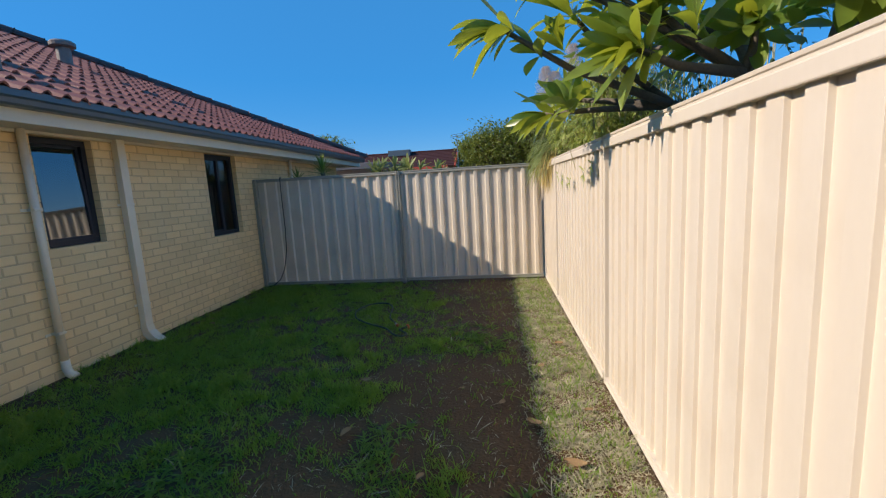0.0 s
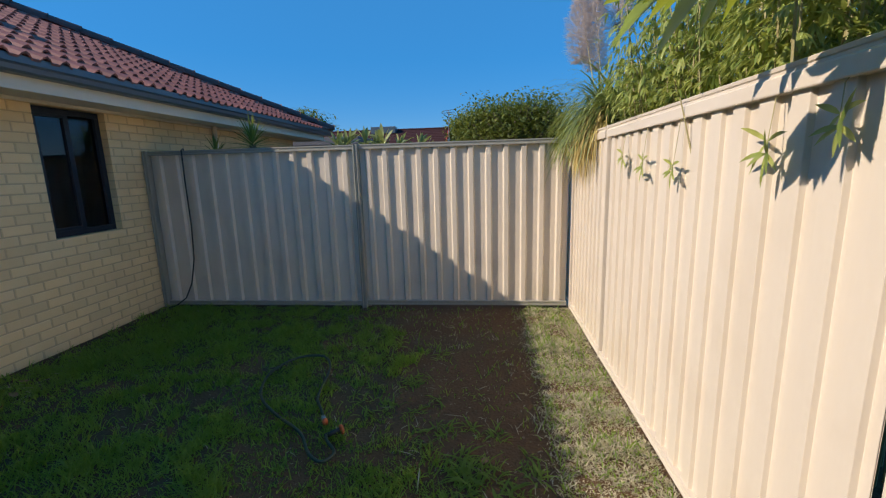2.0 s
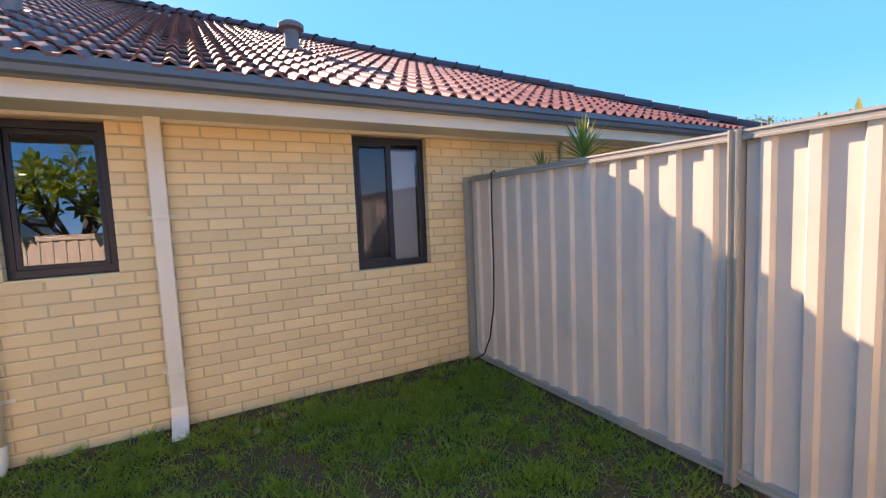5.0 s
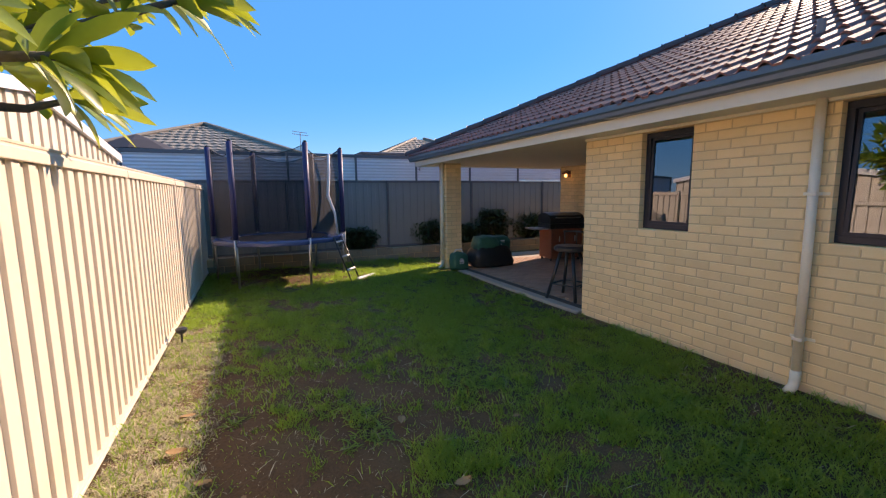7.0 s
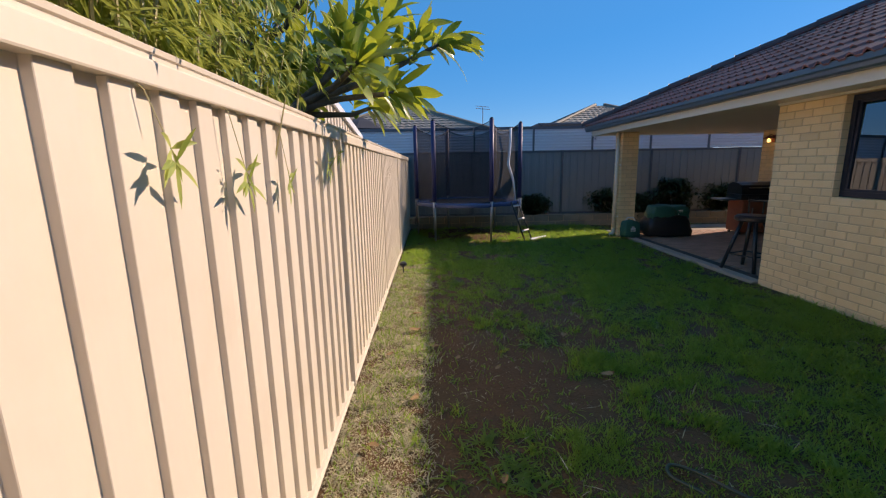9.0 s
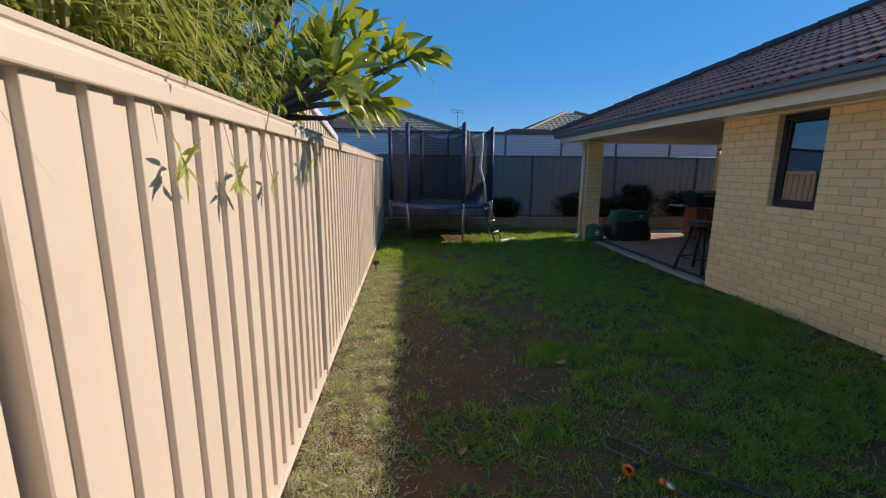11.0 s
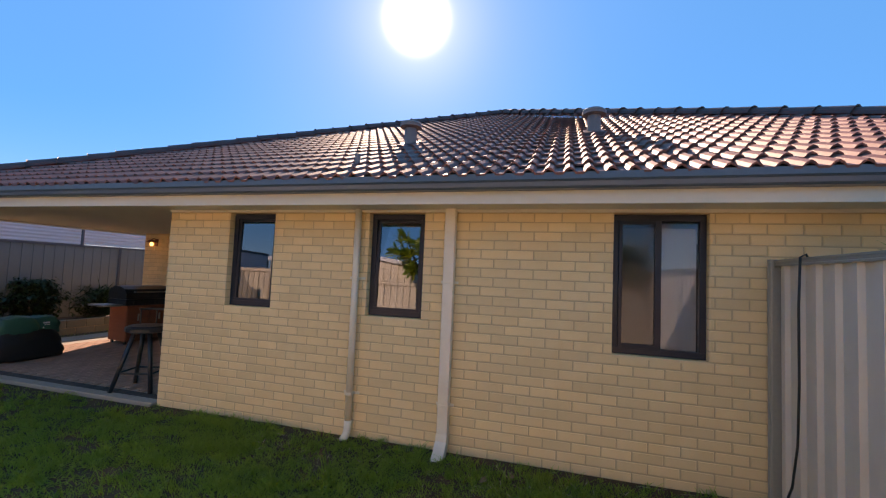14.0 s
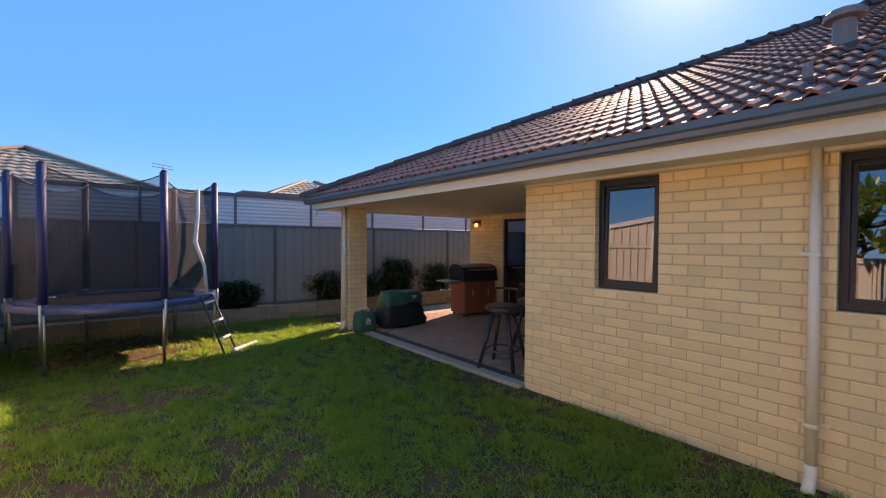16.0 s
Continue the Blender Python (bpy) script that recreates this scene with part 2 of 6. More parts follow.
M_RAIL3 = mat("dark_grey_steel_rail", (0.13, 0.135, 0.15), (0.10, 0.105, 0.115), rough=0.45, scale=3, fine=40, amount=0.5, bump=0.05)
M_SLAT = mat("white_corrugated_steel", (0.72, 0.73, 0.76), (0.63, 0.64, 0.67), rough=0.4, scale=2, fine=40, amount=0.5, bump=0.04)
M_FRAME = mat("charcoal_window_frame", (0.022, 0.024, 0.036), (0.016, 0.018, 0.028), rough=0.4, spec=0.35, scale=6, fine=80, amount=0.5, bump=0.03)
# dark base colour stands in for the shade of unlit rooms
M_ROOM = mat("shade_coloured_room", (0.10, 0.085, 0.07), (0.07, 0.06, 0.05), rough=0.9, bump=0.0)
M_BLIND = mat("grey_blind", (0.78, 0.78, 0.76), (0.68, 0.68, 0.66), rough=0.8, scale=2, fine=70, amount=0.6, bump=0.05)
M_SOIL = mat("bare_soil", (0.082, 0.039, 0.014), (0.145, 0.074, 0.030), rough=0.97, scale=2.2, fine=55, amount=1.0, bump=0.9, dirt=(0.06, 0.055, 0.025), dirt_scale=1.1, dirt_amount=0.7, depth=0.03)
M_PAVER = mat("clay_paver", (0.44, 0.27, 0.195), (0.34, 0.205, 0.15), rough=0.8, scale=6, fine=90, amount=0.7, bump=0.2, island=0.14)
M_BORDER = mat("dark_paver", (0.085, 0.06, 0.055), (0.06, 0.045, 0.04), rough=0.8, scale=6, fine=90, amount=0.7, bump=0.2, island=0.12)
M_CONCRETE = mat("pale_concrete", (0.42, 0.37, 0.30), (0.32, 0.28, 0.22), rough=0.9, scale=3, fine=90, amount=0.8, bump=0.3)
M_LIME = mat("limestone_block", (0.31, 0.28, 0.205), (0.22, 0.195, 0.14), rough=0.9, scale=4, fine=60, amount=1.0, bump=0.6, randomness=0.1)
M_BLACK = mat("black_rubber", (0.018, 0.018, 0.019), (0.012, 0.012, 0.013), rough=0.5, scale=20, fine=120, bump=0.05)
M_METAL = mat("galvanised_steel", (0.52, 0.53, 0.54), (0.40, 0.41, 0.42), rough=0.35, metal=0.9, scale=12, fine=80, amount=0.6, bump=0.05)
M_BLUE = mat("blue_foam_sleeve", (0.016, 0.026, 0.11), (0.012, 0.019, 0.075), rough=0.5, scale=9, fine=40, amount=0.8, bump=0.5, depth=0.02, stretch=(1, 1, 0.3))
M_PAD = mat("blue_vinyl_pad", (0.05, 0.085, 0.19), (0.035, 0.06, 0.13), rough=0.22, scale=5, fine=40, amount=0.7, bump=0.2)
M_WHITE = mat("white_zip_edging", (0.72, 0.72, 0.74), (0.6, 0.6, 0.63), rough=0.6, scale=9, fine=60, bump=0.2)
M_GREEN = mat("green_woven_bag", (0.012, 0.13, 0.085), (0.009, 0.09, 0.06), rough=0.55, scale=7, fine=120, amount=0.7, bump=0.4, depth=0.02)
M_TERRA = mat("brown_stained_timber", (0.25, 0.085, 0.045), (0.17, 0.055, 0.03), rough=0.6, scale=4, fine=50, amount=0.8, bump=0.2, stretch=(1, 1, 6))
M_DARK = mat("charcoal_enamel", (0.028, 0.028, 0.032), (0.02, 0.02, 0.023), rough=0.35, scale=8, fine=80, bump=0.05)
M_BARK = mat("grey_bark", (0.17, 0.14, 0.115), (0.09, 0.075, 0.06), rough=0.9, scale=9, fine=70, amount=1.0, bump=0.7)
M_SILVER = leaf_mat("pale_frangipani_leaf", (0.16, 0.21, 0.07), (0.34, 0.37, 0.16), (0.4, 0.45, 0.12), 0.25, 0.6)
M_CANE = mat("bamboo_cane", (0.44, 0.38, 0.20), (0.30, 0.27, 0.12), rough=0.6, scale=5, fine=60, amount=0.8, bump=0.1)
M_PLUM = leaf_mat("frangipani_leaf", (0.055, 0.125, 0.025), (0.21, 0.28, 0.05), (0.55, 0.62, 0.06), 0.34, 0.33)
M_BAMBOO = leaf_mat("bamboo_leaf", (0.13, 0.21, 0.045), (0.42, 0.45, 0.14), (0.50, 0.54, 0.12), 0.36)
M_STRAP = leaf_mat("strap_leaf", (0.095, 0.165, 0.045), (0.30, 0.32, 0.11), (0.36, 0.42, 0.08), 0.28)
M_STRAW = leaf_mat("dry_strap_leaf", (0.48, 0.36, 0.12), (0.60, 0.48, 0.20), (0.6, 0.45, 0.15), 0.25, 0.7)
M_DARKLEAF = leaf_mat("dark_leaf", (0.022, 0.045, 0.018), (0.04, 0.07, 0.022), (0.08, 0.13, 0.03), 0.2)
M_TREE = leaf_mat("tree_leaf", (0.07, 0.115, 0.03), (0.22, 0.235, 0.06), (0.30, 0.36, 0.06), 0.3, 0.7)
M_YUCCA = leaf_mat("spiky_leaf", (0.07, 0.13, 0.03), (0.24, 0.27, 0.06), (0.35, 0.4, 0.06), 0.3)
M_GRASS = leaf_mat("lawn_blade", (0.028, 0.092, 0.014), (0.115, 0.205, 0.036), (0.55, 0.80, 0.11), 0.42, 0.6)
M_DRY = leaf_mat("dry_lawn_blade", (0.40, 0.36, 0.22), (0.58, 0.52, 0.36), (0.42, 0.36, 0.18), 0.2, 0.8)
M_LITTER = mat("dead_leaf", (0.32, 0.20, 0.09), (0.20, 0.11, 0.05), rough=0.8, scale=10, fine=80, bump=0.2)
M_ORANGE = mat("orange_plastic", (0.72, 0.14, 0.035), (0.6, 0.11, 0.03), rough=0.45, scale=10, fine=80, bump=0.02)
M_NBTILE = mat("grey_brown_roof_tile", (0.27, 0.235, 0.19), (0.18, 0.155, 0.125), rough=0.7, scale=3, fine=40, amount=0.9, bump=0.2, island=0.15)
M_RED = mat("dark_red_tile", (0.075, 0.033, 0.034), (0.05, 0.024, 0.026), rough=0.95, spec=0.1, scale=2, fine=30, amount=0.8, bump=0.2, island=0.12)
M_REDPAINT = mat("red_paint", (0.55, 0.08, 0.04), (0.42, 0.06, 0.03), rough=0.6, scale=2, fine=30, bump=0.05)
M_NAVY = mat("dark_sail_cloth", (0.035, 0.035, 0.045), (0.025, 0.025, 0.03), rough=0.8, scale=3, fine=90, bump=0.1)


def glass_mat(name, tint, mirror):
    m = bpy.data.materials.new(name)
    m.use_nodes = True
    nt = m.node_tree
    n = nt.nodes
    n.remove(n["Principled BSDF"])
    gl = n.new("ShaderNodeBsdfGlossy")
    gl.inputs["Roughness"].default_value = 0.004
    gl.inputs["Color"].default_value = (0.9, 0.94, 1.0, 1)
    tr = n.new("ShaderNodeBsdfTransparent")
    tr.inputs["Color"].default_value = (*tint, 1)
    ms = n.new("ShaderNodeMixShader")
    lw = n.new("ShaderNodeFresnel")
    lw.inputs["IOR"].default_value = mirror
    link(nt, lw.outputs["Fac"], ms.inputs["Fac"])
    link(nt, tr.outputs["BSDF"], ms.inputs[1])
    link(nt, gl.outputs["BSDF"], ms.inputs[2])
    link(nt, ms.outputs["Shader"], n["Material Output"].inputs["Surface"])
    return m


M_GLASS = glass_mat("window_glass", (0.42, 0.44, 0.46), 2.4)
M_SCREENED = glass_mat("screened_window_glass", (0.50, 0.51, 0.53), 1.5)
M_GLASS2 = glass_mat("clear_window_glass", (0.80, 0.82, 0.83), 1.5)
M_NET = bpy.data.materials.new("black_net")
M_NET.use_nodes = True
_n = M_NET.node_tree.nodes
_n["Principled BSDF"].inputs["Base Color"].default_value = (0.02, 0.02, 0.024, 1)
_n["Principled BSDF"].inputs["Alpha"].default_value = 0.54
_n["Principled BSDF"].inputs["Roughness"].default_value = 0.9
M_LAMP = bpy.data.materials.new("warm_bulb")
M_LAMP.use_nodes = True
_n = M_LAMP.node_tree.nodes["Principled BSDF"]
_n.inputs["Base Color"].default_value = (1, 0.75, 0.4, 1)
_n.inputs["Emission Color"].default_value = (1, 0.62, 0.22, 1)
_n.inputs["Emission Strength"].default_value = 1.1

# ---- ground ----
def ground_height(x, y):
    h = 0.012 * noise.noise(Vector((x * 0.9, y * 0.9, 0.3))) + 0.006 * noise.noise(Vector((x * 4, y * 4, 1.7)))
    return h - 0.012


def build_ground():
    # close grid in the yard, then wide rings to the horizon, all one sheet
    xs = [-900, -200, -60, -20, -6, -1, -0.4] + [i * 0.1 for i in range(0, 50)] + [5.2, 5.8, 7, 10, 20, 60, 200, 900]
    ys = [-900, -200, -60, -20, -9, -7] + [-6.2 + i * 0.1 for i in range(0, 126)] + [6.8, 8, 11, 16, 30, 80, 250, 900]
    verts, faces = [], []
    for y in ys:
        for x in xs:
            inside = -0.05 < x < 5.2 and -6.3 < y < 6.6
            verts.append((x, y, ground_height(x, y) if inside else -0.03))
    nx = len(xs)
    for j in range(len(ys) - 1):
        for i in range(nx - 1):
            a = j * nx + i
            faces.append((a, a + 1, a + nx + 1, a + nx))
    return tagged(sheet("ground", verts, faces, M_SOIL, smooth=True), "bare brown yard soil with thin worn lawn", "ground", kind="structure")


ground = build_ground()

# ---- house: brick walls, openings, roof ----
COURSE, LENGTH = 0.086, 0.24
HEAD = 2.213
COURSES = 26
SOFFIT = 2.24
WALL_END = 10.0
WINDOWS = (("window_1", 0.850, 1.450, 12), ("window_2", 2.566, 3.160, 12), ("window_3", 4.868, 5.602, 14))


def brick_mesh(length, name="brick"):
    """One brick with softened front edges; its face looks along +x, its length runs along y, from 0."""
    h, d, e = COURSE - 0.010, 0.05, 0.005
    v = [(-d, 0, 0), (-d, length, 0), (-d, length, h), (-d, 0, h), (-e, 0, 0), (-e, length, 0), (-e, length, h), (-e, 0, h), (0, e, e), (0, length - e, e), (0, length - e, h - e), (0, e, h - e)]
    f = [(0, 1, 5, 4), (1, 2, 6, 5), (2, 3, 7, 6), (3, 0, 4, 7), (4, 5, 9, 8), (5, 6, 10, 9), (6, 7, 11, 10), (7, 4, 8, 11), (8, 9, 10, 11)]
    return v, f


def brick_rows(start, end, openings, first=0, last=COURSES):
    """Runs of (start, length, course) for a wall in running bond, round its openings (from, to, courses down from the head)."""
    out = []
    for c in range(first, last):
        z_from_top = COURSES - c
        holes = sorted((a, b) for a, b, n in openings if z_from_top <= n)
        runs, at = [], start
        for a, b in holes:
            runs.append((at, a))
            at = b
        runs.append((at, end))
        off = (LENGTH / 2) * (c % 2)
        for a, b in runs:
            k = math.floor((a - off) / LENGTH)
            while off + k * LENGTH < b:
                s, e = max(a, off + k * LENGTH), min(b, off + (k + 1) * LENGTH)
                if e - s > 0.035:
                    out.append((s, e - s - 0.010, c))
                k += 1
    return out


def lay_bricks(parent, rows, to_world, single=lambda s, c: False, z0=HEAD - COURSES * COURSE):
    """Lays bricks of a wall: those chosen become objects that share meshes, the others one joined part."""
    meshes, verts, faces = {}, [], []
    rnd = random.Random(5)
    for s, length, c in rows:
        z = z0 + c * COURSE + 0.005
        jut = rnd.uniform(-0.0015, 0.0015)
        m = to_world @ Matrix.Translation((jut, s + 0.005, z)) @ Matrix.Rotation(rnd.uniform(-0.004, 0.004), 4, "X")
        if single(s, c):
            key = round(length, 2)
            if key not in meshes:
                me = bpy.data.meshes.new("brick")
                me.from_pydata(*[brick_mesh(length)[0], [], brick_mesh(length)[1]])
                me.materials.append(M_BRICK)
                meshes[key] = me
            ob = new("brick", meshes[key])
            ob.parent = parent
            ob.matrix_basis = m
        else:
            v, f = brick_mesh(length)
            base = len(verts)
            verts += [m @ Vector(p) for p in v]
            faces += [tuple(i + base for i in q) for q in f]
    if verts:
        ob = sheet("brickwork", verts, faces, M_BRICK_FAR, parent)
        ob["kind"] = "stuff"


def wall_backing(name, x_face, y0, y1, z0, z1, openings, thick=0.22, label="", axis="x"):
    """The mortar body of a wall round its openings, in plain blocks."""
    bm = BM()
    at = y0
    put = lambda a, b, c, d: box(bm, x_face - thick, x_face, a, b, c, d) if axis == "x" else box(bm, a, b, x_face - thick, x_face, c, d)
    for a, b, zb, zt in sorted(openings):
        put(at, a, z0, z1)
        put(a, b, z0, zb)
        if zt < z1:
            put(a, b, zt, z1)
        at = b
    put(at, y1, z0, z1)
    bmesh.ops.remove_doubles(bm, verts=bm.verts, dist=0.0001)
    return tagged(part(name, bm, M_MORTAR), label, "wall", kind="structure")


Z0 = HEAD - COURSES * COURSE
opens = [(a, b, HEAD - n * COURSE, HEAD) for _, a, b, n in WINDOWS]
wall_east = wall_backing("wall_east", -0.0045, 0.008, WALL_END, -0.15, SOFFIT, opens, label="cream brick side wall of the house with pale mortar joints")
BRICK_ROWS_EAST = brick_rows(0.0, WALL_END, [(a, b, n) for _, a, b, n in WINDOWS])


# reveals of the windows, in cut brick
def reveal(y, z0, z1, facing):
    verts, faces = [], []
    n = round((z1 - z0) / COURSE)
    for i in range(n):
        z = z0 + i * COURSE + 0.005
        a, b = (y - 0.003, y + 0.012) if facing < 0 else (y - 0.012, y + 0.003)
        v = [(x, yy, zz) for x in (-0.105, -0.002) for yy in (a, b) for zz in (z, z + COURSE - 0.010)]
        base = len(verts)
        verts += v
        faces += [tuple(base + k for k in q) for q in ((0, 1, 3, 2), (4, 6, 7, 5), (0, 4, 5, 1), (2, 3, 7, 6), (0, 2, 6, 4), (1, 5, 7, 3))]
    return verts, faces


def tilt(bm, zm, k):
    """Lean an awning sash: its foot stands out a little."""
    for v in bm.verts:
        v.co.x += (zm - v.co.z) * k
    return bm


def window(name, y0, y1, courses, sliding, ajar=0.0):
    z1, z0 = HEAD - 0.004, HEAD - courses * COURSE + 0.004
    w = thing(name, "dark aluminium framed window, " + ("sliding, with a pale blind behind" if sliding else "awning sash with reflecting glass"), "window", (0, 0, 0), kind="structure")
    fx = -0.075          # face of the frame
    t = 0.055
    fr = BM()
    for a, b, c, d in ((y0, y1, z0, z0 + t), (y0, y1, z1 - t, z1), (y0, y0 + t, z0 + t, z1 - t), (y1 - t, y1, z0 + t, z1 - t)):
        box(fr, fx - 0.06, fx, a + 0.002, b - 0.002, c, d, 0.003)
    part("window_frame", fr, M_FRAME, w)
    g = BM()
    if sliding:
        mid = (y0 + y1) / 2 - 0.02
        box(g, fx - 0.034, fx - 0.030, mid, y1 - t, z0 + t, z1 - t)
        part("pane", g, M_GLASS2, w)
        g = BM()
        box(g, fx - 0.020, fx - 0.016, y0 + t, mid + 0.03, z0 + t, z1 - t)
        part("pane", g, M_SCREENED, w, "darker screened sliding pane")
        s = BM()
        for a, b, c, d in ((mid - 0.005, mid + 0.045, z0 + t, z1 - t), (y0 + t, y0 + t + 0.03, z0 + t, z1 - t), (y0 + t + 0.03, mid - 0.005, z0 + t, z0 + t + 0.03), (y0 + t + 0.03, mid - 0.005, z1 - t - 0.03, z1 - t)):
            box(s, fx - 0.03, fx + 0.004, a, b, c, d, 0.003)
        part("sash", s, M_FRAME, w)
        bl = BM()
        n = 40
        for i in range(n):
            f = (y1 - y0 - 2 * t) / n
            yy = y0 + t + i * f
            box(bl, fx - 0.10 - 0.006 * math.sin(i * 0.9), fx - 0.092, yy, yy + f, z0 + t * 0.5, z1 - t - 0.05)
        part("blind", bl, M_BLIND, w, "pale grey blind")
    else:
        box(g, fx - 0.032, fx - 0.026, y0 + t, y1 - t, z0 + t, z1 - t)
        part("pane", tilt(g, (z0 + z1) / 2, ajar), M_GLASS, w)
        s = BM()
        u = t + 0.028
        for a, b, c, d in ((y0 + t, y1 - t, z0 + t, z0 + u), (y0 + t, y1 - t, z1 - u, z1 - t), (y0 + t, y0 + u, z0 + u, z1 - u), (y1 - u, y1 - t, z0 + u, z1 - u)):
            box(s, fx - 0.05, fx - 0.012, a, b, c, d, 0.002)
        part("sash", tilt(s, (z0 + z1) / 2, ajar), M_FRAME, w)
    for y, facing in ((y0, 1), (y1, -1)):
        v, f = reveal(y, z0 - 0.004, z1 + 0.004, facing)
        sheet("reveal", v, f, M_BRICK_FAR, w)
    sl = BM()
    box(sl, -0.075, -0.001, y0 + 0.001, y1 - 0.001, z0 - 0.030, z0 - 0.003, 0.004)
    part("window_sill", sl, M_BRICK_FAR, w)
    return w


for i, (nm, a, b, n) in enumerate(WINDOWS):
    window(nm, a, b, n, i == 2, (0.025, 0.043, 0.0)[i])

# rooms behind the glass: plain boxes with indoor shade put into their colour
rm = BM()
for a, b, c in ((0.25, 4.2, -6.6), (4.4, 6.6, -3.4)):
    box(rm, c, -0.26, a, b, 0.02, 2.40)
room = tagged(part("interior_rooms", rm, M_ROOM), "rooms behind the house windows, walls coloured dark for indoor shade", "room", kind="structure")
bmesh_flip = bmesh.new()
bmesh_flip.from_mesh(room.data)
bmesh.ops.delete(bmesh_flip, geom=[f for f in bmesh_flip.faces if f.normal.x > 0.9], context="FACES")
bmesh_flip.to_mesh(room.data)
bmesh_flip.free()


M_DOWN = bpy.data.materials.new("white_downlight")
M_DOWN.use_nodes = True
_d = M_DOWN.node_tree.nodes["Principled BSDF"]
_d.inputs["Emission Color"].default_value = (1.0, 0.93, 0.82, 1)
_d.inputs["Emission Strength"].default_value = 20
for x, y in ((-1.85, 2.06), (-5.5, 1.27)):
    dl = thing("downlight", "small round ceiling downlight, switched on", "light", (x, y, 2.40), group="downlights")
    part("rim", lathe(BM(), [(0.045, -0.012), (0.065, -0.010), (0.068, 0.0)], 18), M_FASCIA, dl)
    part("bulb", lathe(BM(), [(0.02, -0.016), (0.042, -0.013), (0.042, -0.004)], 18), M_DOWN, dl, "glowing white bulb")


def wall_block(name, x0, x1, y0, y1, label, ends=()):
    bm = BM()
    box(bm, x0, x1, y0, y1, -0.15, SOFFIT)
    return tagged(part(name, bm, M_MORTAR), label, "wall", kind="structure")


# patio recess: return wall, back wall with the sliding door, pier
PIER = (-0.245, 0.115, -4.36, -4.0)
wall_patio_side = wall_block("wall_patio_side", -3.45, -0.24, 0.03, 0.22, "cream brick return wall of the patio")
lay_bricks(wall_patio_side, brick_rows(0.0, 3.2, []), Matrix.Translation((0, 0.007, 0)) @ Matrix.Rotation(radians(-90), 4, "Z") @ Matrix.Rotation(0, 4, "Z") @ Matrix.Translation((0, -3.2, 0)))
wall_patio_back = wall_backing("wall_patio_back", -3.227, -4.36, 0.02, -0.15, SOFFIT, [(-3.30, -0.55, 0.03, 2.12)], label="cream brick back wall of the patio beside a glass sliding door")
lay_bricks(wall_patio_back, brick_rows(-4.36, -3.30, []), Matrix.Translation((-3.22, 0, 0)))
wall_rear = wall_block("wall_rear", -15.5, -3.45, -4.36, -4.14, "cream brick rear wall of the house")
wall_north = wall_block("wall_north", -15.5, -0.24, WALL_END - 0.22, WALL_END - 0.007, "cream brick end wall of the house")

pier = tagged(part("pier", box(BM(), PIER[0] + 0.007, PIER[1] - 0.007, PIER[2] + 0.007, PIER[3] - 0.007, -0.15, SOFFIT), M_MORTAR), "square cream brick pier that carries the patio roof", "pillar", kind="structure")
side = PIER[1] - PIER[0]
for k in range(4):
    m = Matrix.Translation(((PIER[0] + PIER[1]) / 2, (PIER[2] + PIER[3]) / 2, 0)) @ Matrix.Rotation(radians(90 * k), 4, "Z") @ Matrix.Translation((side / 2, -side / 2, 0))
    rows = []
    for c in range(COURSES):
        if (c + k) % 2:
            rows += [(0, 0.23, c), (0.24, side - 0.25, c)]
        else:
            rows += [(0, side - 0.25, c), (side - 0.24, 0.23, c)]
    lay_bricks(pier, rows, m)

# sliding door on the patio
door = thing("door_1", "dark glazed sliding door with an aluminium frame", "door", kind="structure")
d = BM()
for a, b, c, e in ((-3.30, -0.55, 0.03, 0.09), (-3.30, -0.55, 2.06, 2.12), (-3.30, -3.24, 0.09, 2.06), (-0.61, -0.55, 0.09, 2.06), (-1.97, -1.89, 0.09, 2.06)):
    box(d, -3.32, -3.26, a, b, c, e, 0.003)
part("door_frame", d, M_FRAME, door)
for a, b in ((-3.24, -1.97), (-1.89, -0.61)):
    part("pane", box(BM(), -3.296, -3.288, a, b, 0.09, 2.06), M_GLASS, door)
part("door_handle", box(BM(), -3.26, -3.235, -2.02, -1.995, 0.95, 1.15, 0.004), M_METAL, door)
# room box behind the door, its dimness painted into the walls
rm2 = tagged(part("living_room", box(BM(), -7.0, -3.44, -4.1, -0.1, 0.02, 2.38), M_ROOM), "room behind the patio door, walls coloured dark for indoor shade", "room", kind="structure")
bmf = bmesh.new()
bmf.from_mesh(rm2.data)
bmesh.ops.delete(bmf, geom=[f for f in bmf.faces if f.normal.x > 0.9], context="FACES")
bmf.to_mesh(rm2.data)
bmf.free()

# eaves
FLUE, SMALL = (-1.52, 2.38), (0.03, 2.41)
EX, Y1, Y2, PITCH = 0.62, -4.92, 11.3, 0.452
FX = 0.50            # face of the fascia
RISE = 2.40
half = (Y2 - Y1) / 2
RIDGE_X, RIDGE_Z, RIDGE_Y = EX - half, RISE + PITCH * half, (Y1 + Y2) / 2
BACK_X = -16.5
fasc = thing("fascia", "cream painted fascia board under the gutter", "fascia", kind="structure")
part("board", box(BM(), FX - 0.03, FX, Y1 + 0.12, WALL_END + 0.45, 2.212, 2.325, 0.003), M_FASCIA, fasc)
part("board", box(BM(), BACK_X, FX - 0.03, Y1 + 0.12, Y1 + 0.15, 2.212, 2.325, 0.003), M_FASCIA, fasc)
part("board", box(BM(), BACK_X, FX - 0.03, WALL_END + 0.42, WALL_END + 0.45, 2.212, 2.325, 0.003), M_FASCIA, fasc)
